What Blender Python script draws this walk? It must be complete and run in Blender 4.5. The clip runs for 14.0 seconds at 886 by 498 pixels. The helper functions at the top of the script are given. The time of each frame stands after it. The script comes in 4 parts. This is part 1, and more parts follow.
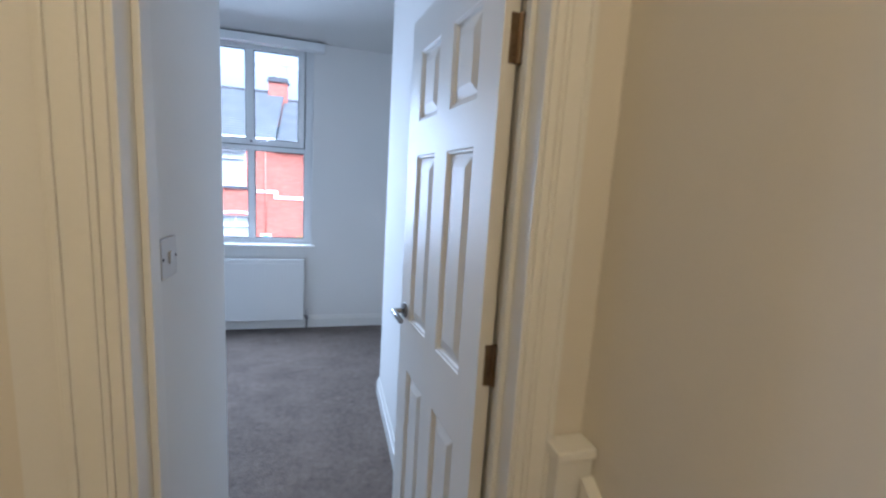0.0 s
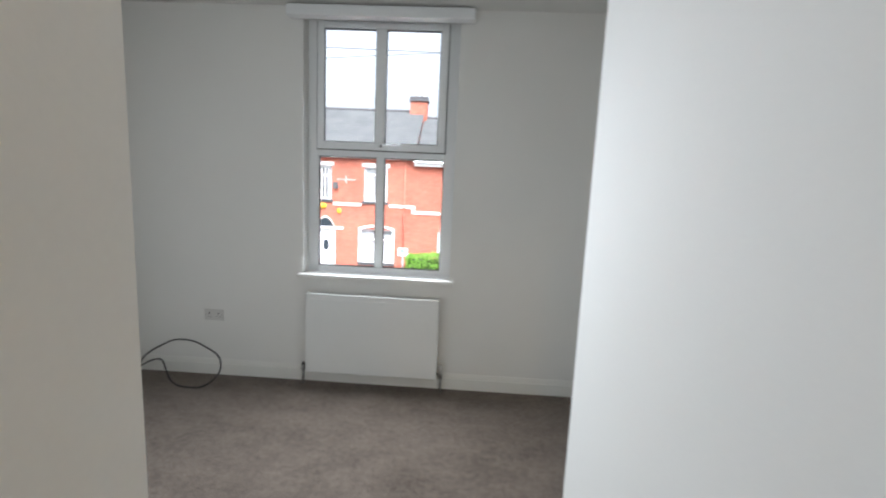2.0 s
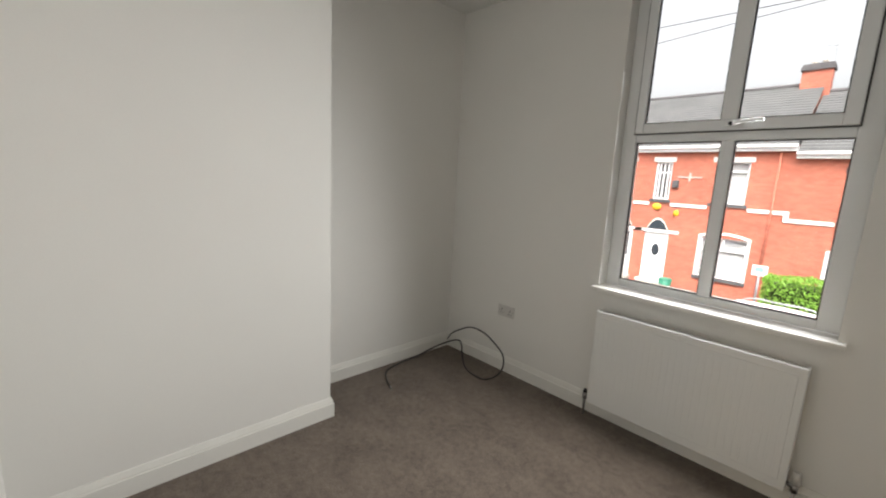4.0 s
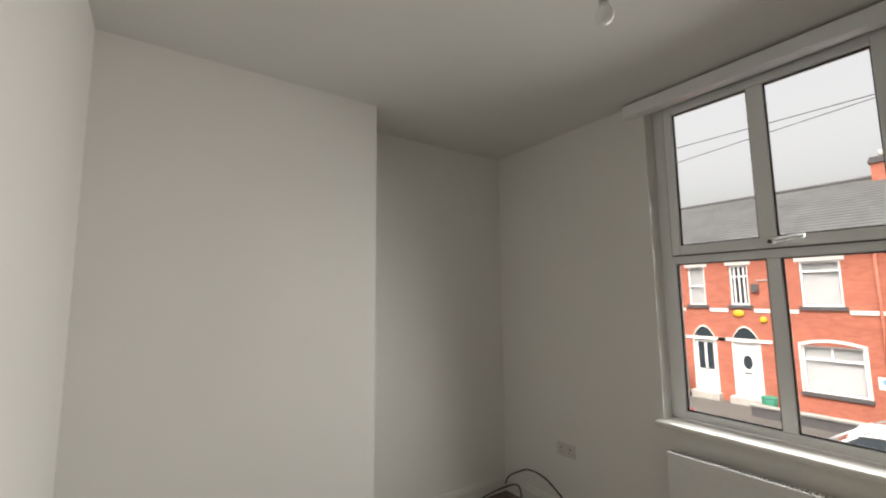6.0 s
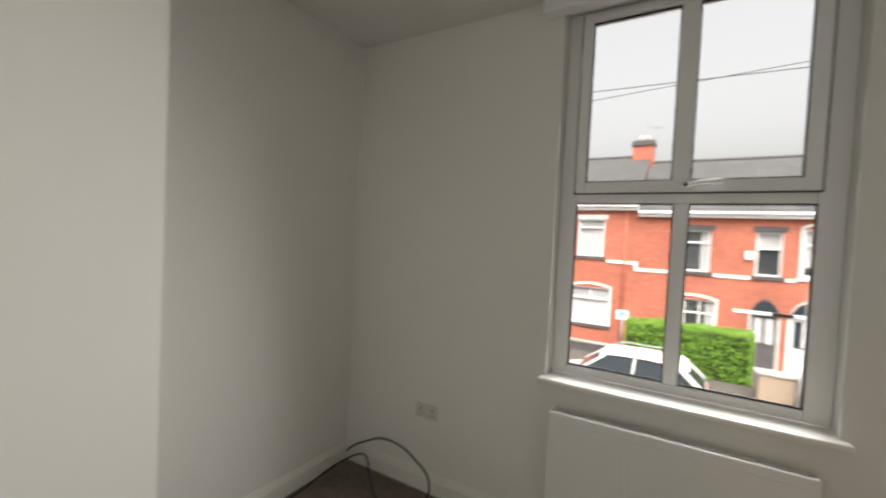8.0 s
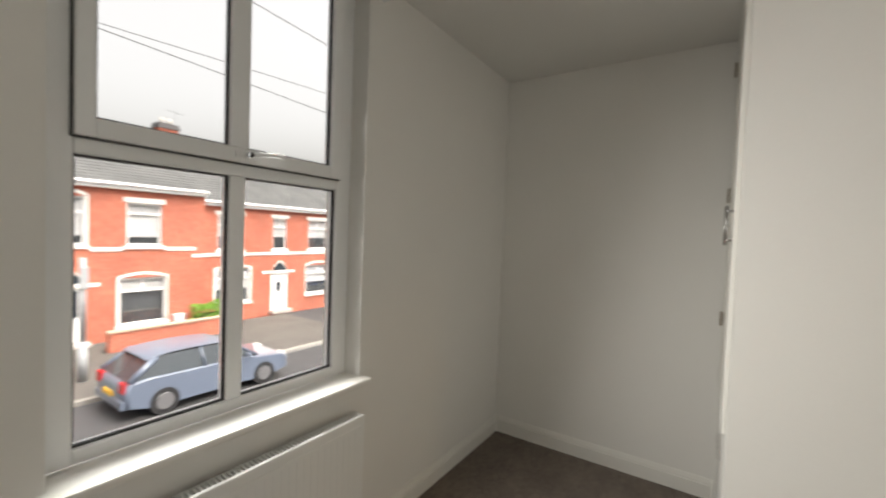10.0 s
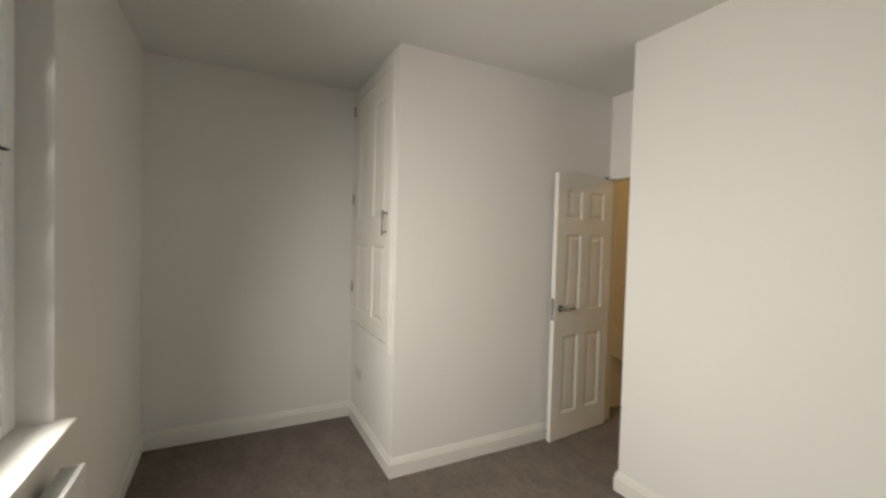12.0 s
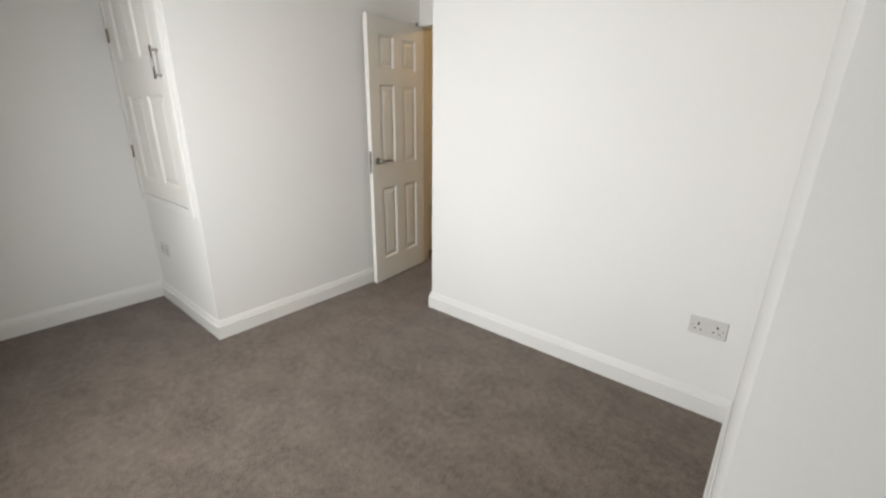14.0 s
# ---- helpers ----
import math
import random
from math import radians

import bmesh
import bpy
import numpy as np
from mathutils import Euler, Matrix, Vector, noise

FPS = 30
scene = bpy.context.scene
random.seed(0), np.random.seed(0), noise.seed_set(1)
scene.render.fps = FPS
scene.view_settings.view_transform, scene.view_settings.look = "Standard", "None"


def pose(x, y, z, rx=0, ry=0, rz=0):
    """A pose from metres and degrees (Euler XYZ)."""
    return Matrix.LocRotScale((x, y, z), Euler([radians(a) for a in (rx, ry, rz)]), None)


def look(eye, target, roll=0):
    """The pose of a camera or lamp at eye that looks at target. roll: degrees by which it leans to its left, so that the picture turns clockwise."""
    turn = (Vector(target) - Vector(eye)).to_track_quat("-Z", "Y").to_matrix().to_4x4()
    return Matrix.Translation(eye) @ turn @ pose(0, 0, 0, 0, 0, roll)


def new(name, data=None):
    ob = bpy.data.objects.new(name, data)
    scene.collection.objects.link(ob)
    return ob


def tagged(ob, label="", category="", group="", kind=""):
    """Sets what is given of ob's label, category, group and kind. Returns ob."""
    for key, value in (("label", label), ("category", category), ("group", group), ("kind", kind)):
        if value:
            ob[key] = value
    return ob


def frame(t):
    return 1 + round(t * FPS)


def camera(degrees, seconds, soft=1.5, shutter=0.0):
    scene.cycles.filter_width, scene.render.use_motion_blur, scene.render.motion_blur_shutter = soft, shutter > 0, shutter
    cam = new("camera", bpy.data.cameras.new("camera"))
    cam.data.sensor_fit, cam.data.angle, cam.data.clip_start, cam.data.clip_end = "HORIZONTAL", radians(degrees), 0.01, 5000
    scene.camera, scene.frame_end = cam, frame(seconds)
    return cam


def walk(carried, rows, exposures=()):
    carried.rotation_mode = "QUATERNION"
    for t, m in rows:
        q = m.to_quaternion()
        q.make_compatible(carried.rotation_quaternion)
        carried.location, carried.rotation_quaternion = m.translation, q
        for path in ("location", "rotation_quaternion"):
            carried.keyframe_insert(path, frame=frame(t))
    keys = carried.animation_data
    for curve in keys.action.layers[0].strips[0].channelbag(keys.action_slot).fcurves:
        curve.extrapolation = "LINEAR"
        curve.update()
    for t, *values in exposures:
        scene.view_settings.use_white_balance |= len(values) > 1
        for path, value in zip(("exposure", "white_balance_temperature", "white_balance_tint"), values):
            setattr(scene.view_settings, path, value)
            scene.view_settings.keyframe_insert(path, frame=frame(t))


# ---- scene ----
cam = camera(94.5, 14.0, 2.1, 0.4)
PATH = [
    (0, (0.208, 0.192, 1.444), (0.745, 2.095, 1.149), 3.5),
    (0.5, (0.257, 0.519, 1.456), (0.534, 2.477, 1.155), 2.4),
    (1, (0.23, 0.832, 1.463), (0.362, 2.809, 1.19), 2.5),
    (1.5, (0.172, 1.134, 1.441), (0.229, 3.115, 1.171), 2.9),
    (2, (0.115, 1.388, 1.437), (0.03, 3.369, 1.174), 2.6),
    (2.5, (0.018, 1.59, 1.433), (-0.488, 3.512, 1.206), 2.6),
    (3, (0.045, 1.76, 1.426), (-1.041, 3.417, 1.165), 2.6),
    (5.5, (0.169, 1.954, 1.439), (-1.44, 3.115, 1.186), 0.8),
    (6, (0.214, 1.96, 1.523), (-1.419, 3.094, 1.744), -0.6),
    (6.5, (0.204, 1.973, 1.531), (-1.431, 3.104, 1.756), -0.7),
    (7, (0.053, 2.046, 1.448), (-1.561, 3.224, 1.347), 1.5),
    (7.5, (-0.2, 2.188, 1.424), (-1.649, 3.556, 1.258), 4.0),
    (8, (-0.466, 2.298, 1.483), (-1.487, 4.017, 1.423), 2.8),
    (8.5, (-0.692, 2.447, 1.477), (-1.08, 4.409, 1.463), 1.9),
    (9, (-0.947, 2.582, 1.495), (-0.465, 4.522, 1.455), 1.5),
    (11.5, (-1.67, 3.616, 1.502), (0.261, 3.094, 1.481), 2.3),
    (12, (-1.787, 3.764, 1.494), (-0.01, 2.849, 1.438), 1.6),
    (12.5, (-1.904, 3.785, 1.433), (-0.31, 2.595, 1.232), 0.6),
    (13, (-1.943, 3.745, 1.384), (-0.547, 2.405, 0.879), 0.3),
    (13.5, (-1.913, 3.716, 1.334), (-0.681, 2.354, 0.542), 0.5),
    (14, (-1.928, 3.722, 1.345), (-0.713, 2.263, 0.717), 0.7),
]
walk(cam, [(t, look(eye, target, roll)) for t, eye, target, roll in PATH],
     [(0, 1.55, 4600, 10), (0.5, 1.6, 4900, 6), (1.0, 1.35, 5200, 5), (1.5, 1.5, 5500, 6), (2.0, 1.4, 5900, 8), (3, 1.15, 6400, 10), (5.5, 0.95, 7000, 10), (6, 0.65, 7000, 10), (7.5, 0.8, 7000, 10), (8.0, 0.75, 7000, 10), (8.5, 0.85, 6900, 10), (9, 1.05, 6800, 10), (11.5, 0.65, 7600, 10), (12.5, 1.2, 7000, 10), (13.0, 1.35, 6800, 10), (13.5, 1.3, 6600, 10), (14, 1.32, 6500, 10)])
SKY, SUN, HALL, WINDOW = 0.15, 0.3, 8.0, 15.5
HX, HY, HA = 0.580, 1.035, 96.2            # the open door's hinge and turn

# ---- light, world ----
world = bpy.data.worlds.new("sky")
scene.world = world
world.use_nodes = True
wn = world.node_tree
sky = wn.nodes.new("ShaderNodeTexSky")
sky.sky_type, sky.sun_disc = "NISHITA", False
sky.sun_elevation, sky.sun_rotation = radians(62), radians(162)
sky.air_density, sky.dust_density, sky.ozone_density = 1.0, 10.0, 0.5
overcast = wn.nodes.new("ShaderNodeHueSaturation")
overcast.inputs["Saturation"].default_value, overcast.inputs["Value"].default_value = 0.22, 1.65
wn.nodes["Background"].inputs[1].default_value = SKY
wn.links.new(sky.outputs[0], overcast.inputs["Color"])
wn.links.new(overcast.outputs[0], wn.nodes["Background"].inputs[0])


def lamp(name, kind, m, energy, color, size=0.1, size_y=None):
    data = bpy.data.lights.new(name, kind)
    data.energy, data.color = energy, color
    if kind == "SUN":
        data.angle = size
    elif kind == "AREA":
        data.shape, data.size, data.size_y = "RECTANGLE", size, size_y
    else:
        data.shadow_soft_size = size
    ob = new(name, data)
    ob.matrix_world = m
    return ob


lamp("sun", "SUN", look((2, -6, 12), (0, 0, 0)), SUN, (1.0, 0.97, 0.93), radians(40))
for lz in (1.035, 1.31, 1.585, 1.86, 2.135):
    lamp("window_daylight", "AREA", look((-0.5, 4.303, lz), (-0.5, 2.303, lz - 0.75)), WINDOW / 5, (0.95, 0.98, 1.0), 0.98, 0.27).data.spread = radians(140)
lamp("hall_lamp", "POINT", pose(0.1, -0.55, 2.35), HALL, (1.0, 0.655, 0.28), 0.08)


# ---- materials ----
def mat(name, color, rough=0.6, metal=0.0, vary=0.0, scale=3.0, fine=60.0, bump=0.0, color2=None, spec=0.5, island=0.0):
    """Two scales of tone (broad and fine), roughness variation and fine relief."""
    m = bpy.data.materials.new(name)
    m.use_nodes = True
    n, l = m.node_tree.nodes, m.node_tree.links
    b = n["Principled BSDF"]
    b.inputs["Roughness"].default_value, b.inputs["Metallic"].default_value = rough, metal
    b.inputs["Specular IOR Level"].default_value = spec
    b.inputs["Base Color"].default_value = (*color, 1)
    if vary or bump:
        geo = n.new("ShaderNodeTexCoord")
        broad, grain = n.new("ShaderNodeTexNoise"), n.new("ShaderNodeTexNoise")
        broad.inputs["Scale"].default_value, broad.inputs["Detail"].default_value = scale, 4
        grain.inputs["Scale"].default_value, grain.inputs["Detail"].default_value = fine, 3
        l.new(geo.outputs["Object"], broad.inputs["Vector"])
        l.new(geo.outputs["Object"], grain.inputs["Vector"])
        mixed = n.new("ShaderNodeMath")
        mixed.operation = "ADD"
        half = n.new("ShaderNodeMath")
        half.operation, half.inputs[1].default_value = "MULTIPLY", 0.6
        l.new(grain.outputs[0], half.inputs[0])
        l.new(broad.outputs[0], mixed.inputs[0])
        l.new(half.outputs[0], mixed.inputs[1])
        ramp = n.new("ShaderNodeValToRGB")
        other = color2 or tuple(c * (1 - vary) for c in color)
        ramp.color_ramp.elements[0].position, ramp.color_ramp.elements[1].position = 0.5, 1.1 if vary < 0.1 else 0.98
        ramp.color_ramp.elements[0].color, ramp.color_ramp.elements[1].color = (*other, 1), (*color, 1)
        l.new(mixed.outputs[0], ramp.inputs[0])
        out = ramp.outputs[0]
        if island:
            info, hue = n.new("ShaderNodeObjectInfo"), n.new("ShaderNodeHueSaturation")
            span = n.new("ShaderNodeMapRange")
            span.inputs[3].default_value, span.inputs[4].default_value = 1 - island, 1 + island
            l.new(info.outputs["Random"], span.inputs[0])
            l.new(span.outputs[0], hue.inputs["Value"])
            l.new(out, hue.inputs["Color"])
            out = hue.outputs[0]
        l.new(out, b.inputs["Base Color"])
        if bump:
            bp = n.new("ShaderNodeBump")
            bp.inputs["Strength"].default_value, bp.inputs["Distance"].default_value = bump, 0.004
            l.new(mixed.outputs[0], bp.inputs["Height"])
            l.new(bp.outputs[0], b.inputs["Normal"])
    return m


def carpet_material():
    m = mat("carpet_pile", (0.30, 0.245, 0.205), 0.98, spec=0.1)
    n, l = m.node_tree.nodes, m.node_tree.links
    b = n["Principled BSDF"]
    b.inputs["Sheen Weight"].default_value = 0.15
    co = n.new("ShaderNodeTexCoord")
    prev = None
    for scale, amount, stretch in ((1.3, 0.16, 1.0), (6.0, 0.30, 0.8), (30.0, 0.34, 1.0), (150.0, 0.62, 1.0)):
        mp, t = n.new("ShaderNodeMapping"), n.new("ShaderNodeTexNoise")
        mp.inputs["Scale"].default_value = (stretch, 1, 1)
        t.inputs["Scale"].default_value, t.inputs["Detail"].default_value = scale, 3
        l.new(co.outputs["Object"], mp.inputs[0])
        l.new(mp.outputs[0], t.inputs["Vector"])
        k = n.new("ShaderNodeMath")
        k.operation, k.inputs[1].default_value = "MULTIPLY", amount
        l.new(t.outputs[0], k.inputs[0])
        if prev:
            a = n.new("ShaderNodeMath")
            a.operation = "ADD"
            l.new(prev, a.inputs[0])
            l.new(k.outputs[0], a.inputs[1])
            prev = a.outputs[0]
        else:
            prev = k.outputs[0]
    ramp = n.new("ShaderNodeValToRGB")
    e = ramp.color_ramp.elements
    e[0].position, e[0].color = 0.52, (0.080, 0.061, 0.047, 1)
    e[1].position, e[1].color = 0.86, (0.215, 0.171, 0.138, 1)
    l.new(prev, ramp.inputs[0])
    l.new(ramp.outputs[0], b.inputs["Base Color"])
    bp = n.new("ShaderNodeBump")
    bp.inputs["Strength"].default_value, bp.inputs["Distance"].default_value = 0.9, 0.012
    l.new(prev, bp.inputs["Height"])
    l.new(bp.outputs[0], b.inputs["Normal"])
    return m


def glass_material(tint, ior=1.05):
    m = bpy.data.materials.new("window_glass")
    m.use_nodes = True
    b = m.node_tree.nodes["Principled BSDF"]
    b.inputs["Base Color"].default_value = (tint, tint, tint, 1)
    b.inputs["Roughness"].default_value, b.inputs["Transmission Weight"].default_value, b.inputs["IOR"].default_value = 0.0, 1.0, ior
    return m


PAINT = mat("white_emulsion", (0.80, 0.785, 0.75), 0.75, vary=0.035, scale=1.3, fine=160, bump=0.06, spec=0.3)
CEIL = mat("ceiling_emulsion", (0.73, 0.72, 0.69), 0.85, vary=0.03, scale=1.5, fine=120, bump=0.06, spec=0.2)
GLOSS = mat("white_gloss_wood", (0.80, 0.785, 0.74), 0.32, vary=0.04, scale=4, fine=90, bump=0.03)
DOORW = mat("door_paint", (0.80, 0.775, 0.72), 0.46, vary=0.04, scale=5, fine=140, bump=0.05)
UPVC = mat("white_plastic_frame", (0.84, 0.85, 0.85), 0.28, vary=0.02, scale=6, fine=80)
RADM = mat("radiator_enamel", (0.82, 0.82, 0.80), 0.3, vary=0.02, scale=5, fine=60)
CHROME = mat("brushed_steel", (0.36, 0.35, 0.34), 0.30, 1.0, vary=0.15, scale=20, fine=300)
BRASS = mat("dull_brass", (0.30, 0.22, 0.14), 0.42, 1.0, vary=0.3, scale=40, fine=300)
# also colours the strips that stand for the shadow gap round the sash
BLACK = mat("black_rubber_and_gap_shade", (0.02, 0.02, 0.02), 0.5, vary=0.2, scale=30, fine=200)
PLASTIC = mat("switch_plastic", (0.63, 0.61, 0.58), 0.35, vary=0.02, scale=20, fine=200)
# near-black colour for painted shade in gaps and holes, and for dark screws
DARK = mat("gap_shade_and_screws", (0.015, 0.014, 0.013), 0.8)
CARPET = carpet_material()
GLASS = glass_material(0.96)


# ---- mesh helpers ----
def box(bm, x0, x1, y0, y1, z0, z1, bevel=0.0):
    made = bmesh.ops.create_cube(bm, size=1.0, matrix=Matrix.Translation(((x0 + x1) / 2, (y0 + y1) / 2, (z0 + z1) / 2)) @ Matrix.Diagonal((x1 - x0, y1 - y0, z1 - z0, 1)))
    if bevel:
        edges = list({e for v in made["verts"] for e in v.link_edges})
        bmesh.ops.bevel(bm, geom=edges, offset=bevel, segments=2, profile=0.6, affect="EDGES")
    return bm


def rod(bm, a, b, r, r2=None, seg=16):
    a, b = Vector(a), Vector(b)
    d = b - a
    m = Matrix.Translation((a + b) / 2) @ d.to_track_quat("Z", "Y").to_matrix().to_4x4()
    bmesh.ops.create_cone(bm, cap_ends=True, segments=seg, radius1=r, radius2=r if r2 is None else r2, depth=d.length, matrix=m)
    return bm


def ball(bm, c, r, sx=1, sy=1, sz=1, seg=16):
    bmesh.ops.create_uvsphere(bm, u_segments=seg, v_segments=seg // 2, radius=r, matrix=Matrix.Translation(c) @ Matrix.Diagonal((sx, sy, sz, 1)))
    return bm


def mesh_of(name, bm, material, smooth=False):
    me = bpy.data.meshes.new(name)
    bmesh.ops.recalc_face_normals(bm, faces=bm.faces)
    bm.to_mesh(me)
    bm.free()
    me.materials.append(material)
    if smooth:
        for p in me.polygons:
            p.use_smooth = len(p.vertices) <= 4
    return me


def part(name, bm, material, parent, label="", smooth=False):
    ob = new(name, mesh_of(name, bm, material, smooth))
    ob.parent = parent
    return tagged(ob, label)


def struct(name, bm, material, label, category):
    return tagged(new(name, mesh_of(name, bm, material)), label, category, kind="structure")


def thing(name, m, label, category, group="", kind=""):
    ob = new(name)
    ob.matrix_world = m
    return tagged(ob, label, category, group, kind)


def B(*args):
    return box(bmesh.new(), *args)


def boxes(*rows):
    bm = bmesh.new()
    for r in rows:
        box(bm, *r)
    return bm


def tube(name, points, r, material, parent=None, label="", cyclic=False, res=8):
    """A smooth tube through points, turned into a mesh."""
    cu = bpy.data.curves.new(name, "CURVE")
    cu.dimensions, cu.bevel_depth, cu.bevel_resolution, cu.resolution_u = "3D", r, 3, res
    sp = cu.splines.new("BEZIER")
    sp.bezier_points.add(len(points) - 1)
    for bp, p in zip(sp.bezier_points, points):
        bp.co, bp.handle_left_type, bp.handle_right_type = p, "AUTO", "AUTO"
    cu.use_fill_caps = True
    tmp = bpy.data.objects.new(name, cu)
    me = bpy.data.meshes.new_from_object(tmp)
    bpy.data.objects.remove(tmp)
    me.materials.clear()
    me.materials.append(material)
    ob = new(name, me)
    if parent:
        ob.parent = parent
    return tagged(ob, label)


# ---- room: walls, floor, ceiling ----
H = 2.66
XW, XE, YN = -2.315, 1.545, 4.30           # west, east and window wall faces
YB, XP = 1.68, -0.128                      # face and end of the solid wall beside the passage
YC, XC = 2.875, 0.565                      # face and end of the cupboard bulkhead
CX, CY = -1.955, 2.99                       # chimney breast
WX0, WX1, WZ0, WZ1 = -1.03, 0.046, 0.80, 2.615   # window opening

struct("floor", boxes((-2.5, 1.75, 0.9, 4.45, -0.2, 0.0)), CARPET, "brown-grey cut-pile fitted carpet, faintly brushed", "carpet")
struct("ceiling", boxes((-2.6, 1.8, 0.90, 4.6, H, H + 0.15)), CEIL, "plain white painted plaster ceiling", "ceiling")
struct("wall_north", boxes((-2.6, WX0, YN, 4.46, 0, H), (WX1, 1.8, YN, 4.46, 0, H), (WX0, WX1, YN, 4.46, 0, WZ0), (WX0, WX1, YN, 4.46, WZ1, H)), PAINT, "white painted window wall with a deep opening", "wall")
struct("wall_west", boxes((XW - 0.2, XW, CY, YN, 0, H)), PAINT, "white painted alcove wall", "wall")
struct("chimney_breast", boxes((XW - 0.2, CX, YB - 0.1, CY, 0, H)), PAINT, "white painted chimney breast standing proud of its wall", "chimney breast")
struct("wall_south", boxes((CX, XP, YB - 0.12, YB, 0, H)), PAINT, "plain white painted wall with a rounded outer corner", "wall")
struct("wall_passage_west", boxes((XP - 0.12, XP, 1.05, YB - 0.12, 0, H)), PAINT, "white painted passage wall", "wall")
struct("wall_passage_east", boxes((XC, XC + 0.1, 1.10, YC - 0.1, 0, H)), PAINT, "white painted passage wall beside the open door", "wall")
CB0, CB1 = 0.665, 1.50                     # cupboard opening
CZ0, CZ1 = 0.80, 2.56
struct("wall_cupboard", boxes((XC, CB0, YC - 0.1, YC, 0, H), (CB1, XE, YC - 0.1, YC, 0, H), (CB0, CB1, YC - 0.1, YC, 0, CZ0), (CB0, CB1, YC - 0.1, YC, CZ1, H)), PAINT, "white painted bulkhead wall with a raised cupboard opening", "wall")
struct("wall_east", boxes((XE, XE + 0.2, YC - 0.1, YN, 0, H)), PAINT, "white painted party wall", "wall")
DX0, DX1, DZ = -0.115, 0.612, 2.02          # doorway
struct("wall_doorway", boxes((XP - 0.12, DX0, 0.92, 1.05, 0, H), (DX1, XC + 0.1, 0.92, 1.05, 0, H), (DX0, DX1, 0.92, 1.05, DZ, H), (DX1, XC + 0.1, 1.05, 1.10, 0, H), (XC, DX1, 1.05, 1.10, DZ, H)), PAINT, "painted wall with the bedroom doorway", "wall")

# hall behind the doorway
struct("hall_floor", boxes((-1.3, 0.95, -1.7, 0.9, -0.2, 0.0)), CARPET, "brown-grey hall carpet", "carpet")
struct("hall_ceiling", boxes((-1.3, 0.95, -1.7, 0.92, 2.5, 2.65)), CEIL, "white hall ceiling", "ceiling")
HALLW = mat("hall_emulsion", (0.74, 0.70, 0.62), 0.8, vary=0.04, scale=1.5, fine=150, bump=0.08, spec=0.2)
struct("hall_wall_north", boxes((-1.3, XP - 0.12, 0.92, 1.05, 0, H), (XC + 0.1, 0.76, 0.92, 1.05, 0, H)), HALLW, "cream hall wall around the bedroom doorway", "wall")
struct("hall_wall_east", boxes((0.76, 0.9, -1.7, 1.05, 0, H)), HALLW, "cream hall wall beside the stair string", "wall")
struct("hall_wall_west", boxes((-1.3, -1.2, -1.7, 0.95, 0, H)), HALLW, "cream hall wall", "wall")
struct("hall_wall_south", boxes((-1.2, 0.76, -1.7, -1.6, 0, H)), HALLW, "cream hall wall", "wall")


# ---- skirting ----
def skirting(name, a, b, out, h=0.118, t=0.017, caps=(0, 0)):
    """A moulded board along a-b on the floor; out is the way it faces; caps mitre it past (1) or short of (-1) its ends."""
    a, b, o = Vector((*a, 0)), Vector((*b, 0)), Vector((*out, 0))
    d = (b - a).normalized()
    profile = ((0, 0), (t, 0), (t, h * 0.70), (t * 0.62, h * 0.715), (t * 0.62, h * 0.76), (t * 0.8, h * 0.78), (t * 0.45, h * 0.93), (t * 0.3, h), (0, h))
    bm = bmesh.new()
    rings = []
    for end, p, c in ((-1, a, caps[0]), (1, b, caps[1])):
        rings.append([bm.verts.new(p + o * (u + 0.001) + Vector((0, 0, v)) + d * end * c * u) for u, v in profile])
    n = len(profile)
    for i in range(n):
        bm.faces.new((rings[0][i], rings[0][(i + 1) % n], rings[1][(i + 1) % n], rings[1][i]))
    bm.faces.new(rings[0])
    bm.faces.new(rings[1][::-1])
    return struct(name, bm, GLOSS, "white gloss painted moulded skirting board", "skirting board")


skirting("baseboard_window", (XW, YN), (XE, YN), (0, -1), caps=(-1, -1))
skirting("baseboard_alcove", (XW, CY), (XW, YN), (1, 0), caps=(-1, -1))
skirting("baseboard_chimney_side", (XW, CY), (CX, CY), (0, 1), caps=(-1, 1))
skirting("baseboard_chimney", (CX, YB), (CX, CY), (1, 0), caps=(-1, 1))
skirting("baseboard_south", (CX, YB), (XP, YB), (0, 1), caps=(-1, 1))
skirting("baseboard_passage_west", (XP, 1.05), (XP, YB), (1, 0), caps=(0, 1))
skirting("baseboard_passage_east", (XC, 1.10), (XC, YC), (-1, 0), caps=(0, 1))
skirting("baseboard_cupboard", (XC, YC), (XE, YC), (0, 1), caps=(1, -1))
skirting("baseboard_east", (XE, YC), (XE, YN), (-1, 0), caps=(-1, -1))


# ---- doorway lining, architrave, open door ----
def architrave(name, x0, x1, z0, z1, y, side, along, label):
    """Moulded board: stepped profile across its width, standing off the wall plane y by side."""
    steps = ((0.0, 0.22, 0.010), (0.22, 0.34, 0.014), (0.34, 0.80, 0.017), (0.80, 0.92, 0.021), (0.92, 1.0, 0.017))
    bm = bmesh.new()
    for s0, s1, d in steps:
        lo, hi = (y - d, y - 0.001) if side < 0 else (y + 0.001, y + d)
        if along == "left":
            box(bm, x1 - (x1 - x0) * s1, x1 - (x1 - x0) * s0, lo, hi, z0, z1, 0.002)
        elif along == "right":
            box(bm, x0 + (x1 - x0) * s0, x0 + (x1 - x0) * s1, lo, hi, z0, z1, 0.002)
        else:
            box(bm, x0, x1, lo, hi, z0 + (z1 - z0) * s0, z0 + (z1 - z0) * s1, 0.002)
    return struct(name, bm, GLOSS, label, "architrave")


